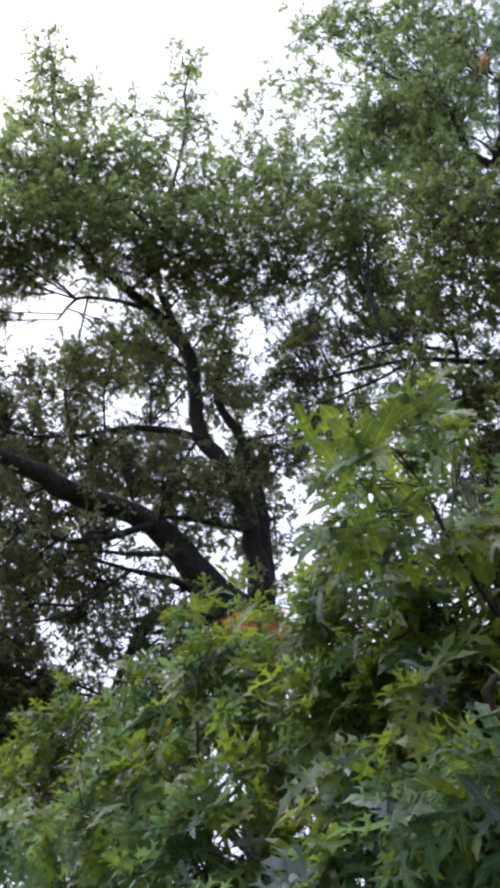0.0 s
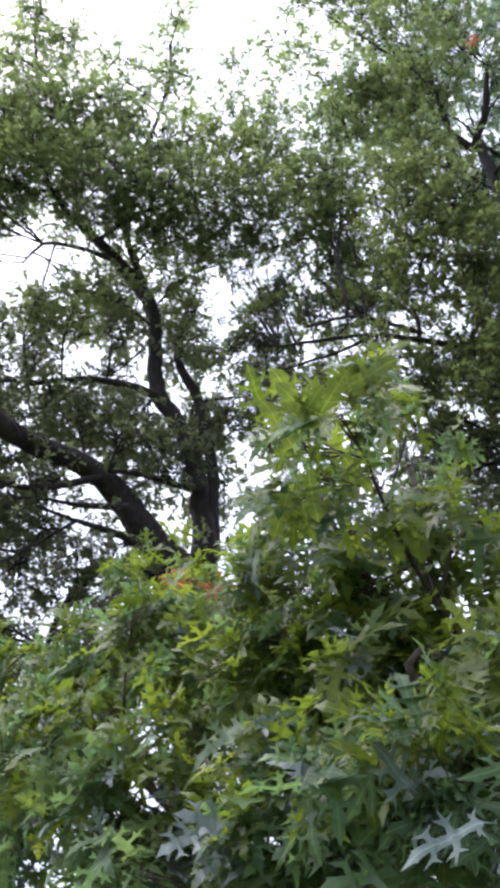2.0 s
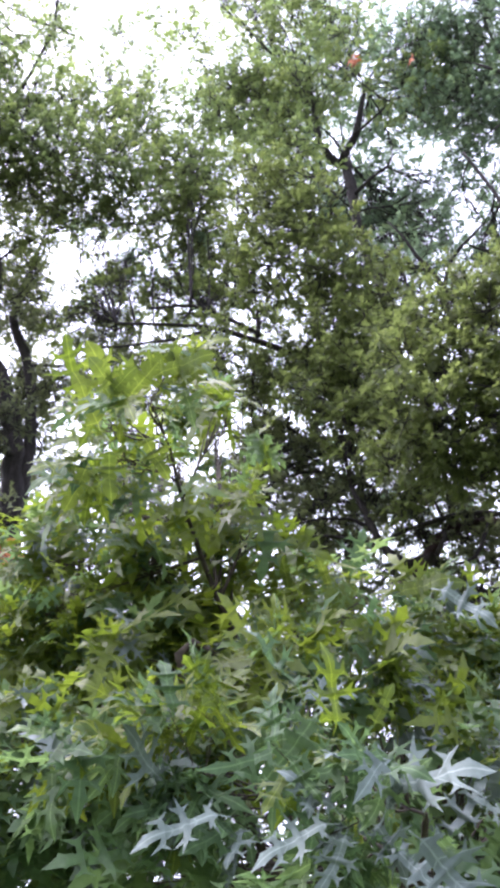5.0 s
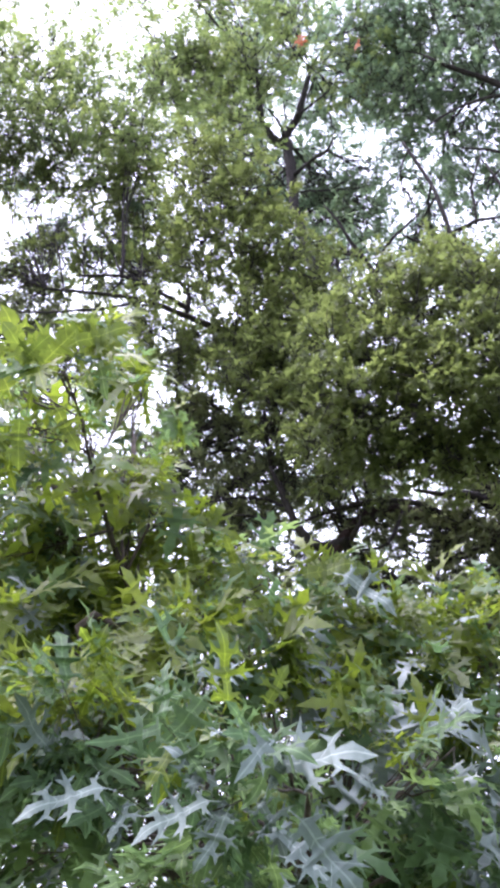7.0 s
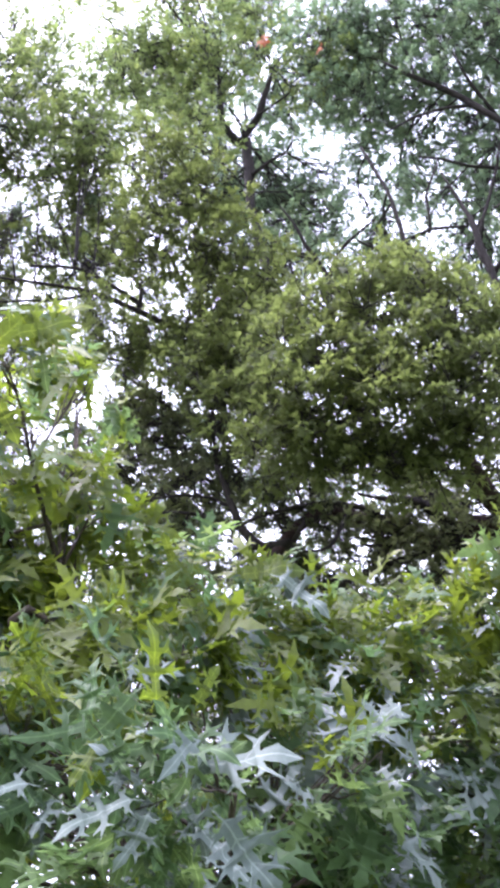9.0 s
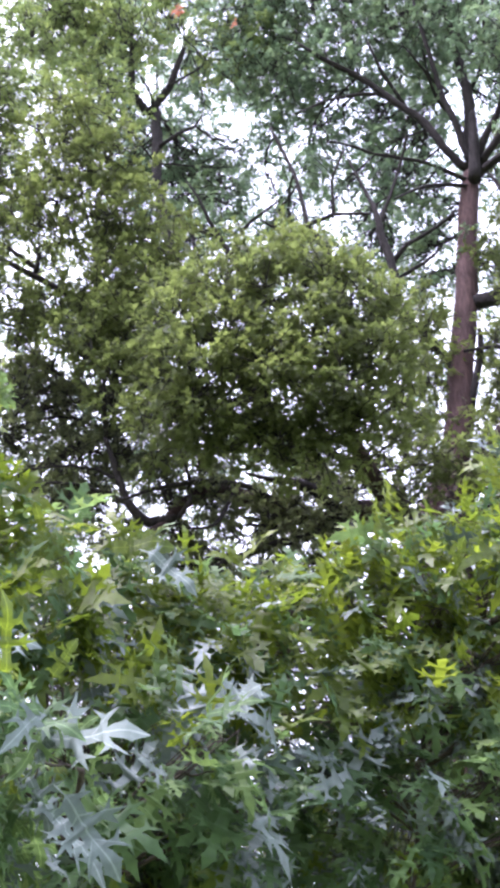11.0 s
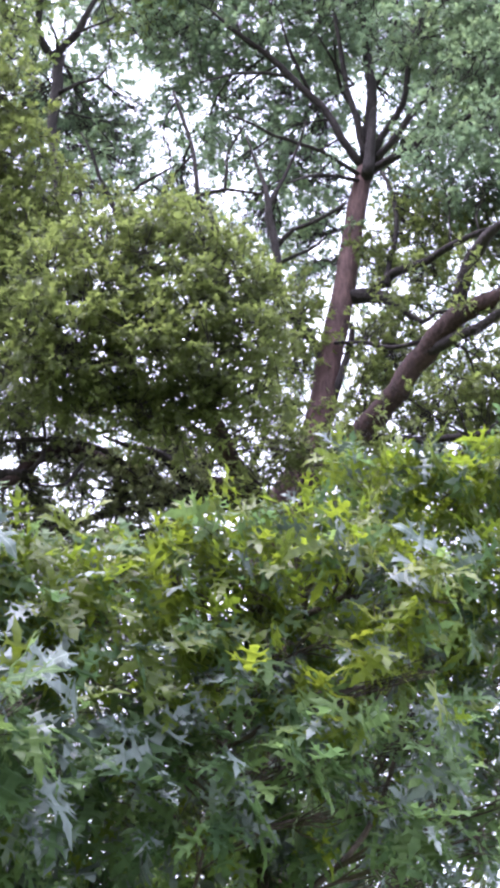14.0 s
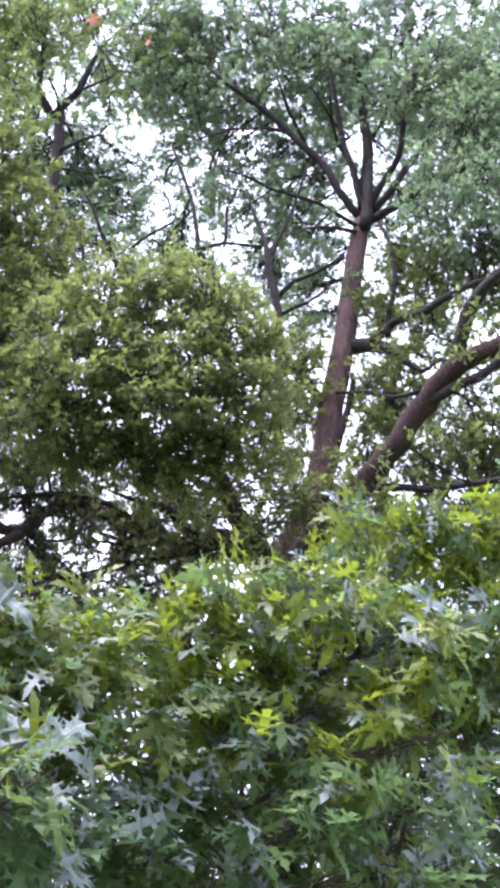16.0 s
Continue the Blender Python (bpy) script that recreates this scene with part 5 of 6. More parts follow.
FORK_LEFT = [
    (-0.17, 7.47, 13.29, 0.47, 0.525),
    (-0.04, 7.48, 12.42, 0.39, 0.567),
    (0.22, 7.48, 11.90, 0.34, 0.567),
    (0.50, 7.47, 13.42, 0.43, 0.435),
    (0.75, 7.45, 12.35, 0.37, 0.507),
    (0.95, 7.44, 13.87, 0.44, 0.423),
    (1.63, 7.33, 14.11, 0.57, 0.475),
    (1.81, 7.29, 13.38, 0.45, 0.461),
    (0.18, 7.48, 10.87, 0.33, 0.507),
    (0.65, 7.46, 11.47, 0.38, 0.447),
]
UNDER_LEAVES = [
    (0.80, 6.45, 6.09, 0.20, 0.435),
    (0.98, 6.42, 5.88, 0.22, 0.475),
    (1.36, 6.36, 6.08, 0.22, 0.490),
    (1.58, 6.32, 5.80, 0.22, 0.475),
    (0.86, 6.44, 5.57, 0.19, 0.507),
    (1.22, 6.39, 5.53, 0.18, 0.507),
    (1.78, 6.27, 5.92, 0.17, 0.507),
    (1.47, 6.34, 6.24, 0.20, 0.475),
    (0.71, 6.45, 5.83, 0.22, 0.490),
    (1.89, 6.24, 6.12, 0.17, 0.545),
    (2.12, 6.17, 6.50, 0.18, 0.507),
    (1.74, 6.28, 6.64, 0.18, 0.507),
]
SWEEP_GREEN = [
    (0.00, 6.02, 8.56, 0.23, 0.525),
    (0.24, 6.02, 8.70, 0.24, 0.525),
    (0.34, 6.01, 8.27, 0.20, 0.567),
    (0.10, 6.02, 8.03, 0.20, 0.545),
    (0.54, 6.00, 8.84, 0.24, 0.490),
    (-0.22, 6.02, 7.85, 0.21, 0.545),
    (0.42, 6.01, 7.79, 0.19, 0.567),
]
FRONT_LEFT = [
    (0.33, 5.68, 7.83, 0.24, 0.545),
    (0.35, 5.68, 7.40, 0.20, 0.567),
    (0.52, 5.67, 7.04, 0.19, 0.594),
    (0.42, 5.67, 6.63, 0.18, 0.594),
    (0.71, 5.65, 6.76, 0.19, 0.594),
    (0.54, 5.67, 6.30, 0.17, 0.567),
    (0.79, 5.64, 6.41, 0.17, 0.567),
]
TRUNK_SPRAYS = [
    (2.45, 5.73, 6.76, 0.15, 0.529),
    (2.62, 5.66, 6.43, 0.15, 0.545),
    (2.41, 5.74, 6.44, 0.15, 0.545),
    (2.79, 5.58, 6.47, 0.15, 0.529),
    (2.97, 5.49, 6.27, 0.15, 0.567),
    (2.67, 5.64, 6.17, 0.16, 0.594),
    (2.33, 5.78, 6.10, 0.17, 0.490),
    (2.85, 5.55, 6.08, 0.16, 0.594),
    (3.18, 5.38, 6.20, 0.16, 0.567),
]
NEAR_LOWER = [
    (-1.31, 2.77, 3.09, 0.11, 0.761),
    (-1.40, 2.73, 3.24, 0.09, 0.761),
    (-1.16, 2.83, 3.22, 0.09, 0.761),
    (-1.66, 2.59, 3.08, 0.11, 0.761),
    (-1.79, 2.51, 3.12, 0.11, 0.724),
    (-1.51, 2.67, 2.91, 0.10, 0.761),
    (-1.26, 2.79, 2.88, 0.10, 0.761),
]
NEAR_TOP = [
    (-0.17, 3.02, 3.60, 0.07, 0.724),
    (-0.00, 3.03, 3.57, 0.07, 0.724),
    (0.15, 3.03, 3.51, 0.07, 0.724),
    (0.68, 2.96, 3.36, 0.07, 0.724),
    (0.83, 2.93, 3.47, 0.07, 0.741),
    (0.98, 2.88, 3.54, 0.07, 0.741),
    (1.12, 2.83, 3.62, 0.07, 0.741),
    (1.27, 2.77, 3.70, 0.07, 0.724),
    (0.29, 3.02, 3.33, 0.07, 0.741),
    (0.47, 3.00, 3.29, 0.07, 0.741),
    (0.61, 2.98, 3.23, 0.07, 0.741),
    (-0.31, 3.00, 3.53, 0.08, 0.741),
    (-0.21, 3.00, 3.41, 0.08, 0.741),
    (-0.13, 3.00, 3.55, 0.07, 0.741),
    (-0.43, 2.99, 3.39, 0.08, 0.741),
    (-0.57, 2.97, 3.42, 0.08, 0.741),
    (-1.45, 2.69, 3.17, 0.08, 0.761),
    (-1.39, 2.71, 2.89, 0.09, 0.761),
]
NEAR_HEM = [
    (-0.70, 2.64, 2.56, 0.08, 0.761),
    (-0.56, 2.67, 2.56, 0.08, 0.761),
    (-1.15, 2.49, 2.62, 0.08, 0.761),
    (-0.81, 2.92, 4.21, 0.07, 0.594),
    (-0.64, 2.96, 4.34, 0.06, 0.567),
    (-0.67, 2.95, 4.08, 0.07, 0.625),
    (-0.49, 2.98, 4.04, 0.07, 0.625),
    (-0.46, 2.68, 2.57, 0.08, 0.761),
    (-0.31, 2.70, 2.64, 0.08, 0.761),
    (-1.37, 2.74, 3.58, 0.07, 0.741),
    (-1.09, 2.85, 3.70, 0.08, 0.741),
    (1.46, 2.57, 2.45, 0.10, 0.741),
    (1.58, 2.51, 2.47, 0.10, 0.741),
    (1.63, 2.47, 2.42, 0.08, 0.724),
]
NEAR_FRONT = [
    (1.14, 2.72, 3.32, 0.09, 0.665),
    (1.29, 2.66, 3.38, 0.09, 0.665),
    (1.44, 2.59, 3.42, 0.09, 0.665),
    (1.20, 2.69, 3.14, 0.09, 0.686),
    (1.36, 2.62, 3.18, 0.09, 0.686),
    (1.50, 2.55, 3.21, 0.09, 0.665),
    (1.64, 2.48, 3.26, 0.09, 0.665),
    (1.28, 2.66, 2.96, 0.09, 0.686),
    (1.45, 2.58, 2.99, 0.09, 0.686),
    (1.59, 2.50, 3.04, 0.09, 0.665),
    (1.22, 2.69, 2.78, 0.09, 0.665),
    (1.38, 2.62, 2.79, 0.09, 0.686),
    (1.54, 2.54, 2.82, 0.09, 0.686),
    (1.44, 2.58, 2.65, 0.09, 0.665),
    (1.30, 2.65, 2.62, 0.09, 0.665),
    (1.10, 2.73, 2.94, 0.09, 0.665),
    (1.58, 2.51, 2.66, 0.08, 0.625),
    (1.66, 2.46, 2.56, 0.09, 0.686),
    (1.73, 2.42, 2.66, 0.08, 0.625),
]
NEAR_INNER = [
    (0.79, 2.80, 3.13, 0.08, 0.665),
    (0.94, 2.76, 3.18, 0.08, 0.665),
    (1.04, 2.73, 3.01, 0.09, 0.665),
    (0.86, 2.78, 2.95, 0.08, 0.665),
    (0.95, 2.76, 2.77, 0.08, 0.665),
    (0.81, 2.80, 2.70, 0.08, 0.665),
    (1.04, 2.73, 2.80, 0.08, 0.665),
    (0.97, 2.75, 2.60, 0.07, 0.665),
    (-0.71, 2.84, 3.35, 0.08, 0.665),
    (-0.58, 2.87, 3.24, 0.08, 0.665),
    (-0.78, 2.82, 3.16, 0.08, 0.665),
    (-0.66, 2.85, 3.06, 0.08, 0.665),
    (-0.46, 2.98, 4.39, 0.07, 0.545),
    (-0.39, 2.99, 4.25, 0.06, 0.567),
    (-0.55, 2.97, 4.27, 0.06, 0.545),
]
CROWN_BACK = [
    (4.37, 6.40, 14.25, 0.54, 0.545),
    (4.64, 6.22, 13.11, 0.44, 0.567),
    (4.45, 6.35, 12.06, 0.39, 0.507),
    (4.89, 6.03, 12.29, 0.42, 0.567),
    (4.12, 6.56, 11.24, 0.34, 0.475),
    (4.01, 6.63, 14.39, 0.63, 0.475),
    (4.96, 5.97, 14.31, 0.55, 0.567),
    (5.17, 5.80, 13.02, 0.48, 0.567),
]
LEFT_GAPS = [
    (-3.99, 5.37, 9.89, 0.235),
    (-3.78, 5.51, 10.10, 0.125),
    (-4.26, 5.16, 9.36, 0.140),
    (-4.34, 5.10, 9.08, 0.095),
    (-4.05, 5.32, 8.58, 0.122),
    (-3.57, 5.64, 8.62, 0.173),
    (-3.36, 5.77, 8.79, 0.155),
    (-3.06, 5.92, 8.64, 0.133),
    (-2.40, 6.20, 9.73, 0.199),
    (-2.39, 6.21, 9.31, 0.161),
    (-2.16, 6.29, 9.80, 0.134),
    (-1.93, 6.36, 10.17, 0.137),
    (-1.62, 6.44, 9.97, 0.113),
    (-1.63, 6.43, 9.12, 0.095),
    (-1.98, 6.34, 9.27, 0.086),
    (-2.34, 6.23, 7.64, 0.071),
    (-2.08, 6.31, 7.37, 0.185),
    (-2.13, 6.30, 7.69, 0.133),
]
LEFT_GAPS_LOW = [
    (-2.82, 6.15, 7.06, 0.082),
    (-2.69, 6.20, 6.94, 0.082),
    (-3.27, 5.93, 7.04, 0.046),
    (-3.14, 5.99, 7.00, 0.046),
    (-3.88, 5.56, 6.22, 0.095),
    (-4.09, 5.42, 7.49, 0.066),
    (-3.93, 5.53, 7.16, 0.060),
    (-2.91, 6.10, 8.14, 0.050),
    (-2.49, 6.28, 8.57, 0.061),
    (-2.71, 6.19, 13.78, 0.147),
    (-2.64, 6.22, 14.52, 0.154),
    (-2.10, 6.41, 12.41, 0.054),
    (-3.06, 6.03, 9.10, 0.053),
    (-3.78, 5.63, 8.81, 0.052),
    (-4.32, 5.24, 8.76, 0.021),
]
RIGHT_GAPS = [
    (-0.79, 6.47, 7.79, 0.137),
    (-0.82, 6.47, 7.40, 0.070),
    (-0.22, 6.52, 7.69, 0.072),
    (-0.40, 6.51, 7.37, 0.055),
    (-0.19, 6.52, 8.99, 0.062),
    (-0.18, 6.52, 9.19, 0.045),
    (-0.44, 6.51, 8.97, 0.053),
    (0.99, 6.46, 6.18, 0.079),
    (0.81, 6.48, 6.05, 0.046),
    (1.24, 6.42, 6.00, 0.071),
    (1.40, 6.39, 5.92, 0.049),
    (1.60, 6.34, 5.99, 0.063),
    (1.11, 6.44, 5.79, 0.049),
    (1.35, 6.40, 5.64, 0.062),
    (1.10, 6.44, 11.63, 0.118),
    (1.28, 6.41, 11.52, 0.107),
]
RIGHT_GAPS_HIGH = [
    (1.17, 6.70, 12.05, 0.146),
    (1.02, 6.72, 12.11, 0.112),
    (1.26, 6.68, 11.65, 0.098),
    (1.85, 6.56, 11.78, 0.088),
    (1.53, 6.63, 10.59, 0.111),
    (2.39, 6.39, 10.45, 0.080),
    (2.78, 6.24, 11.21, 0.085),
    (2.60, 6.31, 9.19, 0.064),
    (2.99, 6.15, 9.28, 0.074),
    (3.09, 6.10, 9.39, 0.065),
    (3.57, 5.85, 9.39, 0.074),
    (3.70, 5.77, 10.37, 0.070),
    (3.66, 5.79, 10.12, 0.059),
    (3.49, 5.89, 7.49, 0.057),
]
RIGHT_GAPS_LOW = [
    (3.94, 5.49, 8.17, 0.042),
    (3.71, 5.65, 8.30, 0.060),
    (3.61, 5.71, 8.65, 0.052),
    (4.12, 5.36, 8.04, 0.058),
    (4.14, 5.34, 7.55, 0.040),
    (3.11, 5.98, 8.45, 0.004),
    (1.26, 6.58, 6.40, 0.096),
    (1.06, 6.61, 6.27, 0.059),
    (1.27, 6.58, 6.04, 0.051),
    (1.45, 6.55, 5.91, 0.047),
    (1.40, 6.56, 5.71, 0.042),
    (3.80, 5.59, 7.46, 0.064),
    (2.81, 6.12, 7.14, 0.035),
    (3.16, 5.95, 7.17, 0.035),
]
NEAR_LEFT = [
    (-0.46, 1.85, 3.40, 0.04, 0.942),
    (-0.60, 2.01, 3.50, 0.04, 0.886),
    (-0.47, 2.25, 3.55, 0.09, 0.600),
    (-0.73, 2.52, 3.65, 0.08, 0.600),
    (-1.47, 3.68, 4.37, 0.12, 0.993),
    (-1.90, 3.86, 4.61, 0.09, 0.989),
    (-0.90, 2.86, 3.65, 0.13, 0.995),
    (-0.54, 2.59, 3.43, 0.11, 0.993),
    (-1.46, 3.42, 3.85, 0.20, 0.995),
    (-2.01, 3.67, 4.05, 0.18, 0.992),
    (-0.86, 2.77, 3.24, 0.14, 0.995),
    (-0.54, 2.57, 3.09, 0.12, 0.995),
    (-2.78, 4.14, 4.30, 0.26, 0.976),
    (-2.94, 4.12, 3.92, 0.28, 0.949),
    (-1.90, 3.34, 3.44, 0.20, 0.990),
    (-1.19, 2.68, 3.00, 0.13, 0.995),
    (-0.80, 2.44, 2.79, 0.13, 0.995),
    (-0.52, 2.24, 2.64, 0.10, 0.995),
]
NEAR_MIDDLE = [
    (-0.40, 2.73, 3.45, 0.10, 0.993),
    (-0.15, 2.67, 3.40, 0.09, 0.993),
    (0.03, 2.52, 3.26, 0.07, 0.989),
    (-0.50, 2.65, 3.17, 0.12, 0.995),
    (-0.21, 2.36, 2.94, 0.10, 0.995),
    (-0.01, 2.37, 2.94, 0.09, 0.995),
    (0.21, 2.58, 3.16, 0.09, 0.995),
    (0.41, 2.77, 3.18, 0.12, 0.995),
    (-0.29, 2.10, 2.57, 0.10, 0.995),
    (-0.03, 1.81, 2.39, 0.09, 0.995),
    (0.23, 2.46, 2.73, 0.11, 0.989),
    (-0.52, 2.34, 2.69, 0.10, 0.995),
    (-0.85, 2.68, 3.37, 0.10, 0.989),
]
NEAR_RIGHT = [
    (1.00, 2.76, 3.55, 0.08, 0.970),
    (0.88, 2.81, 3.35, 0.12, 0.970),
    (1.17, 2.85, 3.52, 0.12, 0.970),
    (0.61, 2.75, 3.18, 0.10, 0.970),
    (0.38, 2.70, 3.13, 0.09, 0.970),
    (0.72, 2.71, 2.98, 0.12, 0.970),
    (1.11, 3.04, 3.23, 0.14, 0.970),
    (0.39, 2.27, 2.63, 0.09, 0.970),
    (0.53, 2.48, 2.59, 0.09, 0.970),
    (0.33, 2.63, 2.57, 0.11, 0.970),
    (1.01, 3.24, 2.89, 0.12, 0.886),
]
NEAR_FAR_RIGHT = [
    (1.65, 2.98, 3.95, 0.15, 0.970),
    (1.94, 2.88, 4.04, 0.15, 0.970),
    (2.17, 2.81, 4.12, 0.15, 0.970),
    (1.43, 2.86, 3.52, 0.13, 0.970),
    (1.64, 2.66, 3.47, 0.14, 0.970),
    (2.08, 2.82, 3.64, 0.15, 0.970),
    (1.32, 2.95, 3.24, 0.14, 0.970),
    (1.66, 3.02, 3.28, 0.15, 0.970),
    (2.07, 3.22, 3.44, 0.14, 0.955),
    (1.72, 3.32, 3.09, 0.16, 0.955),
    (2.02, 3.34, 3.25, 0.13, 0.970),
    (1.40, 3.31, 2.90, 0.15, 0.961),
    (1.97, 3.61, 2.97, 0.18, 0.914),
    (2.43, 2.86, 4.00, 0.19, 0.970),
]
NEAR_FOOT = [
    (-0.73, 2.63, 2.67, 0.12, 0.970),
    (-0.39, 2.24, 2.47, 0.10, 0.970),
    (-0.15, 2.09, 2.35, 0.10, 0.970),
    (0.11, 2.36, 2.48, 0.11, 0.970),
    (0.45, 2.92, 2.88, 0.13, 0.970),
    (0.42, 2.82, 2.61, 0.12, 0.970),
    (-0.05, 2.89, 2.47, 0.11, 0.942),
    (0.21, 2.89, 2.48, 0.11, 0.970),
    (0.54, 3.04, 2.54, 0.12, 0.970),
    (0.94, 3.34, 2.66, 0.14, 0.970),
    (1.21, 3.18, 2.88, 0.16, 0.970),
    (1.34, 3.42, 2.70, 0.17, 0.959),
    (-2.25, 3.58, 3.33, 0.22, 0.970),
    (-1.30, 2.72, 2.83, 0.13, 0.970),
    (-0.85, 2.50, 2.64, 0.12, 0.970),
]
PALE_LEAVES = [
    (-0.011, 1.712, 2.345, 0.146, 1.651, 2.393),
    (-0.056, 1.726, 2.312, -0.178, 1.700, 2.285),
    (-0.042, 1.729, 2.304, -0.072, 1.734, 2.214),
    (0.055, 1.729, 2.301, 0.156, 1.734, 2.191),
    (-0.053, 1.748, 2.336, -0.129, 1.694, 2.380),
    (-0.256, 1.938, 2.419, -0.399, 1.887, 2.401),
    (0.201, 2.281, 3.147, 0.338, 2.264, 3.071),
    (0.340, 2.324, 2.746, 0.475, 2.245, 2.765),
    (1.556, 2.277, 3.310, 1.425, 2.256, 3.353),
    (1.300, 2.962, 3.232, 1.381, 2.918, 3.128),
    (0.795, 2.647, 2.783, 0.687, 2.623, 2.780),
    (0.523, 2.253, 2.786, 0.386, 2.256, 2.732),
    (0.492, 2.487, 2.505, 0.560, 2.409, 2.569),
]
PALE_MORE = [
    (-0.801, 2.263, 2.913, -0.790, 2.286, 2.790),
    (-0.697, 2.346, 2.811, -0.569, 2.330, 2.804),
    (-0.148, 2.115, 2.761, -0.037, 2.079, 2.757),
    (-0.336, 2.272, 2.634, -0.420, 2.202, 2.666),
    (1.383, 3.022, 3.045, 1.459, 2.920, 3.055),
    (1.851, 3.192, 2.966, 1.946, 3.099, 2.891),
    (1.715, 3.208, 3.091, 1.654, 3.228, 2.950),
    (1.841, 3.095, 3.192, 1.907, 2.963, 3.231),
    (0.748, 2.865, 2.884, 0.853, 2.804, 2.838),
    (0.514, 2.393, 2.554, 0.471, 2.395, 2.462),
    (0.402, 2.413, 2.800, 0.490, 2.350, 2.804),
]
YELLOW_LEAVES = [
    (-0.665, 3.144, 3.265, -0.671, 3.035, 3.346),
    (-0.172, 2.616, 3.374, -0.179, 2.521, 3.426),
    (-0.514, 1.748, 3.333, -0.555, 1.659, 3.353),
    (-0.439, 1.722, 3.378, -0.322, 1.679, 3.391),
    (-0.551, 1.743, 3.327, -0.495, 1.678, 3.353),
    (-0.056, 2.568, 3.362, -0.072, 2.488, 3.394),
    (0.153, 2.415, 3.223, 0.254, 2.346, 3.232),
    (-1.257, 2.106, 2.634, -1.285, 2.034, 2.650),
    (-1.916, 3.695, 4.095, -2.024, 3.587, 4.036),
    (1.162, 2.568, 3.365, 1.163, 2.477, 3.403),
    (1.595, 2.862, 3.955, 1.489, 2.831, 3.957),
    (-1.842, 3.704, 4.495, -1.798, 3.575, 4.555),
    (0.049, 2.532, 3.245, -0.035, 2.460, 3.273),
]
RED_LEAVES = [
    (-1.409, 3.318, 4.101, -1.281, 3.298, 4.078),
    (-1.361, 3.347, 4.086, -1.390, 3.243, 4.096),
    (-1.348, 3.381, 4.123, -1.256, 3.334, 4.115),
    (-1.439, 3.302, 4.107, -1.470, 3.202, 4.107),
    (-1.379, 3.333, 4.096, -1.300, 3.259, 4.120),
    (-1.404, 3.340, 4.150, -1.423, 3.239, 4.159),
]
LOW_SKIRT = [
    (-2.13, 6.93, 5.49, 0.65, 0.750),
    (-1.05, 7.08, 5.23, 0.64, 0.750),
    (0.00, 6.97, 5.15, 0.62, 0.750),
    (0.96, 6.80, 5.34, 0.62, 0.750),
    (-1.55, 6.92, 4.43, 0.60, 0.700),
    (-0.43, 7.05, 4.47, 0.60, 0.700),
    (0.68, 7.04, 4.44, 0.60, 0.700),
    (0.43, 6.95, 4.70, 0.56, 0.720),
    (1.39, 6.83, 4.70, 0.56, 0.720),
    (2.37, 6.74, 4.80, 0.58, 0.720),
    (0.47, 7.04, 3.90, 0.55, 0.600),
    (1.41, 6.92, 3.89, 0.55, 0.600),
    (2.37, 6.87, 3.91, 0.56, 0.650),
]
NEAR_FILL = [
    (-0.71, 2.51, 3.82, 0.08, 0.520),
    (-0.58, 2.61, 3.74, 0.08, 0.520),
    (-0.41, 2.62, 3.60, 0.07, 0.520),
    (-0.81, 2.76, 3.80, 0.10, 0.520),
    (-0.55, 2.56, 3.48, 0.08, 0.942),
    (-0.90, 2.75, 3.61, 0.10, 0.978),
    (1.66, 3.32, 4.01, 0.12, 0.978),
    (1.89, 3.22, 3.61, 0.13, 0.978),
    (1.61, 3.34, 3.62, 0.13, 0.978),
    (2.04, 3.13, 3.61, 0.13, 0.978),
]
SKIRT_MORE = [
    (2.98, 6.65, 6.21, 0.55, 0.450),
    (3.63, 6.35, 6.19, 0.55, 0.450),
    (3.37, 6.71, 5.43, 0.58, 0.450),
    (3.98, 6.40, 5.40, 0.58, 0.450),
    (2.23, 6.72, 5.35, 0.55, 0.450),
    (-1.94, 6.40, 6.05, 0.55, 0.650),
    (-1.21, 6.95, 6.19, 0.58, 0.650),
    (-1.74, 6.88, 5.35, 0.59, 0.650),
    (-1.08, 7.22, 5.36, 0.61, 0.650),
]
ORANGE_LEAVES = [
    (0.393, 5.315, 11.459, 0.426, 5.186, 11.336),
    (0.355, 5.304, 11.450, 0.380, 5.179, 11.325),
    (0.954, 5.300, 11.407, 0.967, 5.178, 11.280),
]
SKIRT_END = [
    (0.76, 7.21, 3.88, 0.52, 0.500),
    (1.77, 7.00, 4.59, 0.50, 0.500),
    (1.93, 6.98, 3.97, 0.48, 0.500),
    (2.72, 6.95, 3.95, 0.50, 0.600),
    (3.43, 6.84, 4.04, 0.51, 0.600),
]
NEAR_END = [
    (0.34, 2.75, 2.47, 0.11, 0.970),
    (0.78, 2.87, 2.81, 0.09, 0.970),
    (0.85, 3.01, 2.68, 0.10, 0.970),
    (1.34, 3.40, 2.74, 0.12, 0.942),
    (1.81, 3.58, 2.95, 0.12, 0.917),
    (-1.25, 2.99, 2.75, 0.13, 0.970),
    (-1.01, 2.88, 2.65, 0.12, 0.970),
]
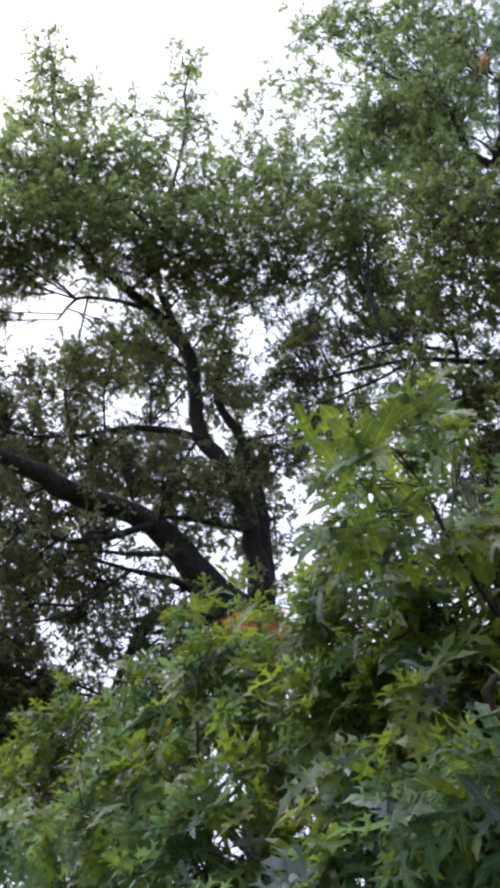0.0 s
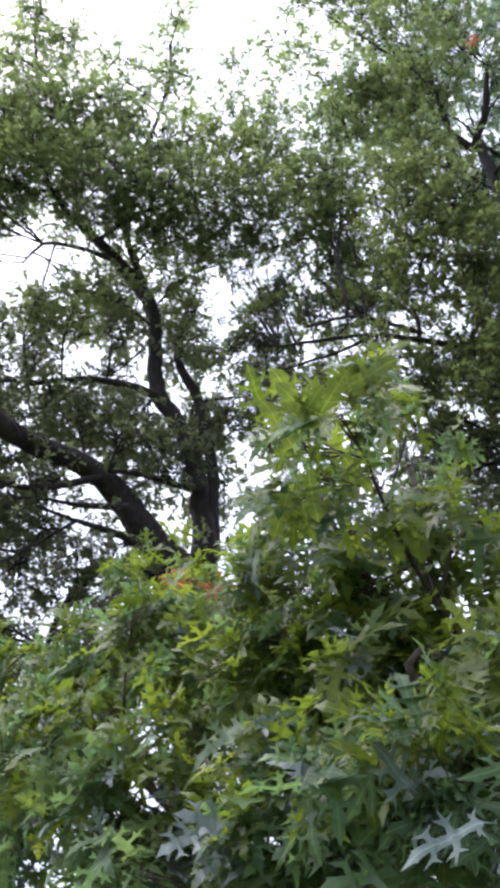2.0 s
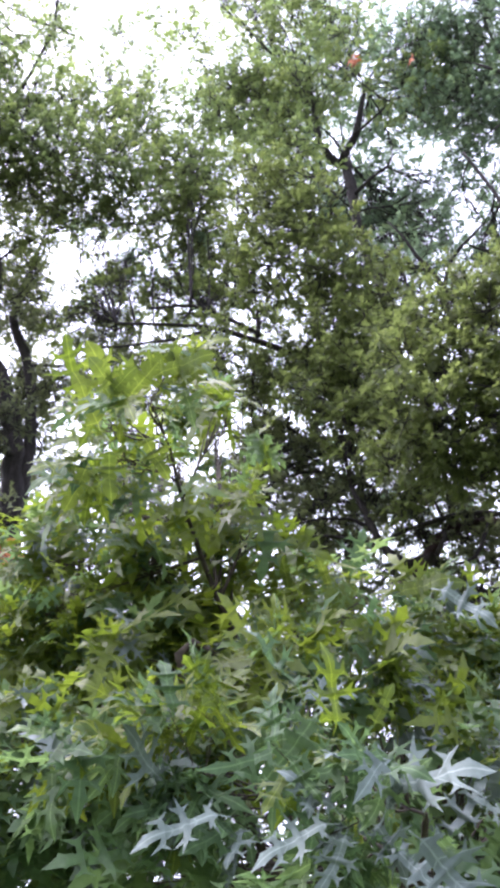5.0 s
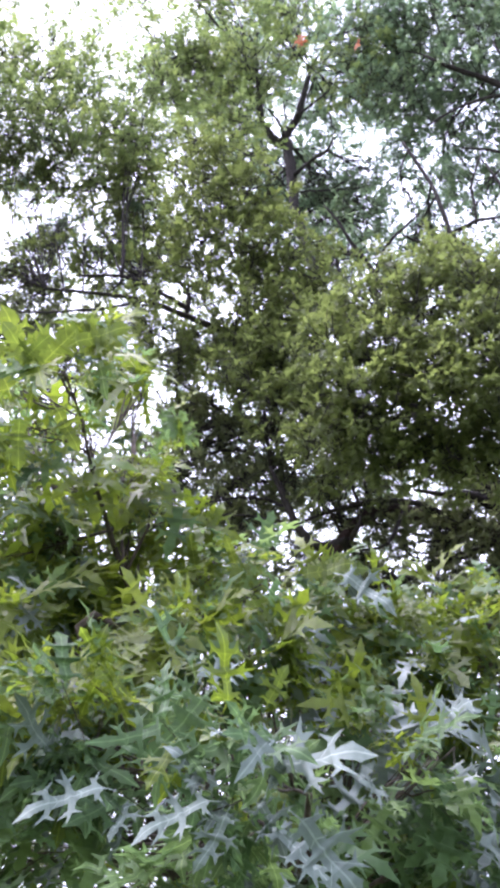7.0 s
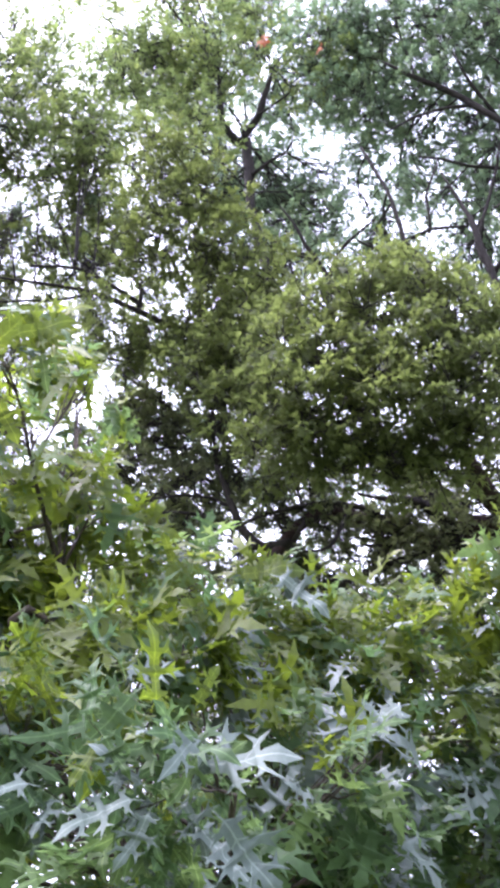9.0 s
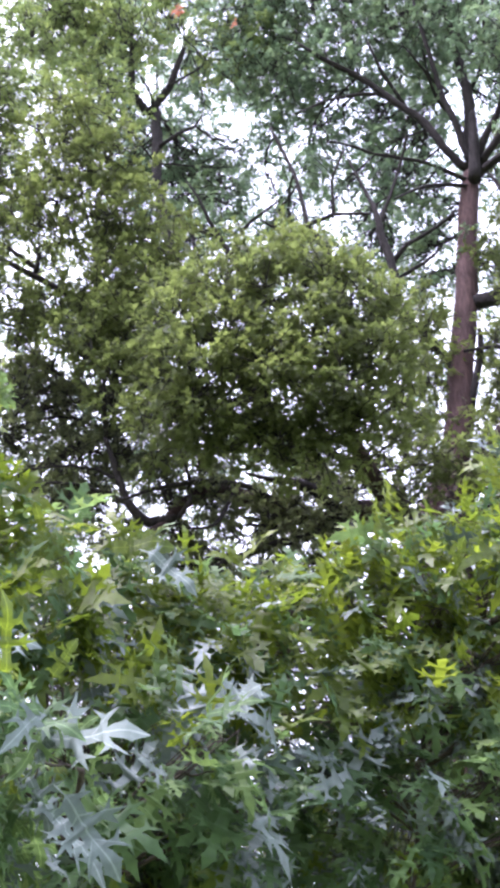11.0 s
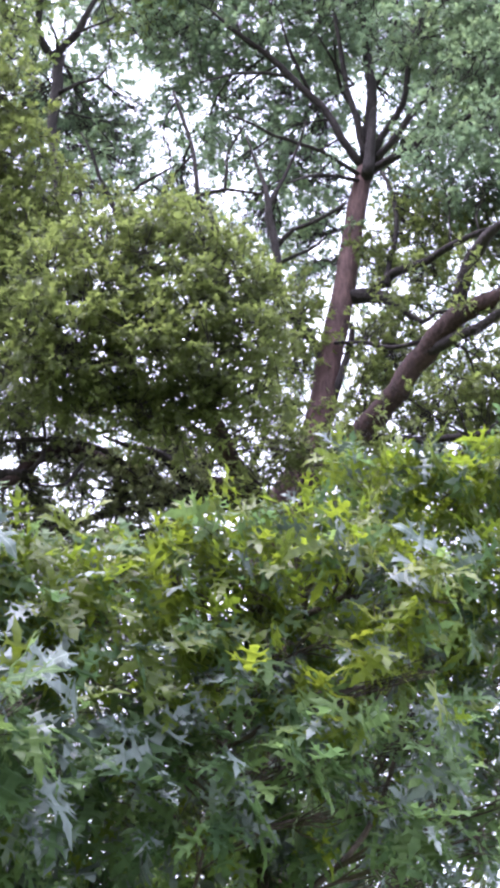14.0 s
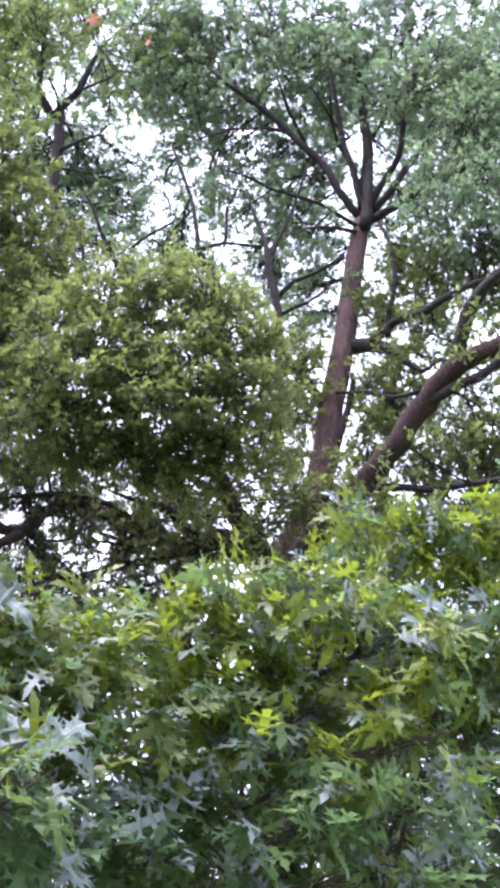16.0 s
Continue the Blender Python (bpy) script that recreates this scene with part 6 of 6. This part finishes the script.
YELLOW_SHOOT = [
    (-0.550, 1.843, 3.393, -0.575, 1.710, 3.461),
    (-0.533, 1.839, 3.402, -0.437, 1.728, 3.473),
    (-0.458, 1.831, 3.424, -0.333, 1.767, 3.450),
    (-0.590, 1.870, 3.355, -0.622, 1.760, 3.402),
    (-0.579, 1.932, 3.367, -0.581, 1.975, 3.256),
    (-0.643, 1.990, 3.361, -0.673, 2.014, 3.260),
    (-0.503, 1.925, 3.391, -0.445, 1.963, 3.301),
    (-0.050, 2.455, 3.305, -0.050, 2.477, 3.191),
    (0.122, 2.398, 3.214, 0.230, 2.343, 3.209),
    (0.002, 2.271, 2.619, 0.070, 2.259, 2.554),
    (0.024, 2.062, 2.655, 0.058, 1.998, 2.699),
]
NEAR_PATCH = [
    (0.73, 2.90, 3.42, 0.08, 0.989),
    (0.56, 2.85, 3.37, 0.06, 0.942),
    (1.67, 3.52, 3.24, 0.10, 0.942),
    (-0.57, 2.71, 2.52, 0.09, 0.989),
]
NEAR_CORNER = [
    (2.34, 3.27, 3.47, 0.11, 0.970),
    (2.38, 3.38, 3.20, 0.14, 0.970),
    (2.29, 3.52, 3.01, 0.14, 0.956),
    (1.90, 3.50, 3.00, 0.12, 0.942),
    (1.48, 3.48, 2.66, 0.12, 0.962),
    (0.79, 2.99, 2.46, 0.10, 0.970),
    (0.49, 2.85, 2.39, 0.09, 0.970),
]
NEAR_SHOOT = [
    (-0.33, 2.25, 3.73, 0.05, 0.450),
    (-0.37, 2.45, 3.64, 0.06, 0.450),
    (-0.27, 2.54, 3.55, 0.06, 0.450),
    (-0.59, 2.14, 3.49, 0.05, 0.450),
    (-0.61, 2.31, 3.44, 0.05, 0.450),
]
NEAR_LIMBS = []
NEAR_LIMBS.append([(-0.26, 2.60, 3.10, 0.012), (-0.33, 2.58, 3.23, 0.010), (-0.40, 2.47, 3.37, 0.008), (-0.44, 2.23, 3.43, 0.005), (-0.44, 1.99, 3.40, 0.004)])
NEAR_LIMBS.append([(1.20, 2.96, 3.30, 0.010), (1.36, 2.86, 3.37, 0.011), (1.47, 2.78, 3.42, 0.010), (1.58, 2.78, 3.53, 0.006)])
NEAR_LIMBS.append([(-0.56, 2.50, 3.38, 0.004), (-0.40, 2.45, 3.40, 0.005)])

FAR = dict(leaf_len=0.097, leaf_area=0.00045, spray_leaves=11, spray_len=0.16, droop=0.0, face=0.35, twig_r=0.0034, toss=0.5)
# Upper lobes take the lit leaf colour, lower and inner ones the shaded.
oak("oak_tree", "tall dark-limbed oak with an airy crown against white sky", LEFT_TRUNK, LEFT_LIMBS,
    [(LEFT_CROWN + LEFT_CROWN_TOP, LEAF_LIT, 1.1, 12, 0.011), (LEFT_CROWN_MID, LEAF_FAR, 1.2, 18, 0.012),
     (LEFT_CROWN_MID2 + LEFT_CROWN_LOW + LEFT_CROWN_FOOT + LEFT_VEIL, LEAF_SHADED, 1.6, 14, 0.013), (LEFT_FRONT, LEAF_SHADED, 0.5, 14, 0.009)],
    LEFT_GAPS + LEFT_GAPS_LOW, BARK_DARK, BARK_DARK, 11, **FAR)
big_oak = oak("oak_tree", "tall oak with a leaning brown trunk and wide forking limbs", RIGHT_TRUNK, RIGHT_LIMBS + HIGH_BRANCHES + SWEEPING_BRANCHES + UNDER_BRANCHES,
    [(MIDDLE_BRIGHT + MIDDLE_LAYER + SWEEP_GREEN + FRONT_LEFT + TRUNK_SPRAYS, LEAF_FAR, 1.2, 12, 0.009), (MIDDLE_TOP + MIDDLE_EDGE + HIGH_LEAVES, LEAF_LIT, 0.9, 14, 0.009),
     (MIDDLE_OLIVE + MIDDLE_FILL + FORK_LEAVES + FORK_LEFT, LEAF_COOL_CAST, 0.65, 20, 0.01), (MIDDLE_TWIGS + BRIDGE_LEAVES + SWEEP_LEAVES, LEAF_FAR, 0.42, 32, 0.008),
     (RIGHT_CROWN + RIGHT_CROWN_TOP + CROWN_BACK, LEAF_COOL_CAST, 1.05, 14, 0.011), (TWIGGY + TWIGGY_MORE + RIGHT_VEIL, LEAF_COOL_CAST, 0.46, 40, 0.012),
     (RIGHT_LOW + RIGHT_LOW_LEFT, LEAF_FAR, 1.7, 14, 0.011), (FRONT_SHOULDER, LEAF_FAR, 1.1, 16, 0.01), (TRUNK_RIGHT + LIMB_LEAVES, LEAF_FAR, 0.4, 14, 0.009), (FRONT_BOUGH + FRONT_EDGE, LEAF_FAR, 2.0, 14, 0.01), (FRONT_UNDER, LEAF_FAR, 1.6, 18, 0.01),
     (LOW_BOUGH + LOW_TWIGS + SWEEP_LOW + UNDER_LEAVES, LEAF_SHADED, 1.2, 26, 0.012), (LOW_SKIRT + SKIRT_MORE + SKIRT_END + RIGHT_SKIRT, LEAF_SHADED, 0.6, 8, 0.012)],
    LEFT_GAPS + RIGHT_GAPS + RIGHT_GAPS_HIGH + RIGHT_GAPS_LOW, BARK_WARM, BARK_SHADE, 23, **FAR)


def leaf_shapes(mat, kinds=LARGE):
    out = []
    for v, f, flat in kinds:
        me = bpy.data.meshes.new("leaf")
        me.from_pydata([tuple(p) for p in v], [], [tuple(int(i) for i in t) for t in f])
        me.polygons.foreach_set("use_smooth", [True] * len(me.polygons))
        uv = me.uv_layers.new(name="flat")
        for corner in me.loops:
            x, y = flat[corner.vertex_index]
            uv.data[corner.index].uv = (x + 0.5, y)
        me.materials.append(mat)
        out.append(me)
    return out


def leaves_of_note(base, sets):
    """Single leaves that stand out: pale ones with the sky's reflection in their colour, yellow-green ones with
    backlight in theirs, and red ones. Each runs from stalk to tip.
    """
    inv = base.matrix_world.inverted()
    for rows, mat, label in sets:
        shapes = leaf_shapes(mat, BROAD if mat is LEAF_YELLOW else NOTED)
        for k, (a, b, c, d, e, g) in enumerate(rows):
            foot, tip = np.array([a, b, c]), np.array([d, e, g])
            axis = tip - foot
            face = STAND - foot
            face = face / np.linalg.norm(face) + np.array([0, 0, 0.7 if mat is LEAF_PALE else 0.45])
            turn = frames(axis[None], face[None])[0]
            ob = new("leaf", shapes[k % 4])
            ob.parent = base
            ob.matrix_parent_inverse = inv
            ob.matrix_basis = Matrix.Translation(foot) @ Matrix(turn.tolist()).to_4x4() @ Matrix.Scale(float(np.linalg.norm(axis)) * 1.15, 4)
            tagged(ob, label)


# ---- the young oak close by, with large lobed leaves
def young_oak():
    line = spline([(0.25, 3.3, -0.05, 0.06), (0.24, 3.3, 0.2, 0.045), (0.2, 3.32, 1.2, 0.035), (0.12, 3.3, 2.1, 0.022)], 0.12)
    base = thing("young_oak", (0.25, 3.3, 0), "young oak with large glossy deeply lobed green leaves", "tree", group="oaks round the lawn")
    rng = np.random.default_rng(5)
    v, f = tube(line, 10, 0.1, rng)
    solid("trunk", v, f, BARK_YOUNG, base)
    top = tuple(line[-1])
    lines = [line[-4:]]
    reach = [[top, (-0.2, 2.9, 2.6, 0.014), (-0.45, 2.4, 3.05, 0.012), NEAR_LIMBS[0][0]], [top, (0.5, 3.1, 2.1, 0.01), (1.0, 3.1, 2.3, 0.005), NEAR_LIMBS[1][0]],
             [top, (0.1, 2.4, 2.35, 0.01), (0.1, 1.9, 2.4, 0.006)], [top, (-0.9, 3.3, 2.6, 0.014), (-1.6, 3.3, 3.4, 0.01), (-2.0, 3.5, 4.2, 0.006)],
             [top, (0.9, 3.2, 2.3, 0.014), (1.7, 3.2, 2.8, 0.01), (2.0, 3.2, 3.8, 0.006)]]
    for pts in NEAR_LIMBS + reach:
        ln = spline(pts, 0.08)
        v, f = tube(ln, 7, 0.1, rng)
        solid("limb", v, f, BARK_YOUNG, base)
        lines.append(ln)
    br, tw, at, turn, size, rng = grow(7, lines, NEAR_LEFT + NEAR_MIDDLE + NEAR_RIGHT + NEAR_FAR_RIGHT + NEAR_FOOT + NEAR_FILL + NEAR_END + NEAR_PATCH + NEAR_CORNER + NEAR_SHOOT + NEAR_LOWER + NEAR_TOP + NEAR_HEM + NEAR_FRONT + NEAR_INNER, [], (0.2, 4.2),
                                       leaf_len=0.134, leaf_area=0.0017, spray_leaves=7, spray_len=0.12, branch_r=0.007, droop=0.15, face=0.3, full=1.05, twig_r=0.0012, toss=0.7, lean=(0.2, -0.4, 0))
    lay_branches(br, tw, BARK_YOUNG, base)
    tagged(tw.make("twigwork", BARK_YOUNG, base), kind="stuff")
    which = rng.integers(0, len(LARGE), len(at))
    order = np.argsort(at[:, 1])
    near, rest = order[:300], order[300:]
    # backlight painted in: leaves higher above eye level get the yellower colour
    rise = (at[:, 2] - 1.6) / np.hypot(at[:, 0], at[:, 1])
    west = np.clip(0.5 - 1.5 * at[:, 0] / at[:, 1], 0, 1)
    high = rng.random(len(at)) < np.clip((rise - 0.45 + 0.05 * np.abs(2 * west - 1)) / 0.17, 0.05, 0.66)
    # pale leaves with painted sky sheen, more of them on the brighter right
    skylit = ~high & (rng.random(len(at)) < 0.27 - 0.17 * west)
    for sel, mat in ((rest[~high[rest] & ~skylit[rest]], LEAF_NEAR), (rest[high[rest]], LEAF_BACKLIT), (rest[skylit[rest]], LEAF_SHEEN)):
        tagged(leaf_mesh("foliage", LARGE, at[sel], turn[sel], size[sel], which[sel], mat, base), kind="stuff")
    leaves_of_note(base, ((PALE_LEAVES + PALE_MORE, LEAF_PALE, "grey-green lobed leaf with the sky's reflection in its colour"), (YELLOW_LEAVES + YELLOW_SHOOT, LEAF_YELLOW, "yellow-green translucent lobed leaf"),
                          (RED_LEAVES, LEAF_RED, "red turning lobed leaf")))
    inv = base.matrix_world.inverted()
    shared = {m: leaf_shapes(m) for m in (LEAF_ONE, LEAF_BACKLIT_ONE, LEAF_PALE)}
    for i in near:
        ob = new("leaf", shared[LEAF_BACKLIT_ONE if high[i] else LEAF_PALE if skylit[i] else LEAF_ONE][which[i]])
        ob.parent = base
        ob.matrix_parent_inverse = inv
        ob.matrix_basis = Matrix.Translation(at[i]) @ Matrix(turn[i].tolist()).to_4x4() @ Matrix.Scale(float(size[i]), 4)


young_oak()
leaves_of_note(big_oak, ((ORANGE_LEAVES, LEAF_RED, "orange turning lobed leaf high in the crown"),))
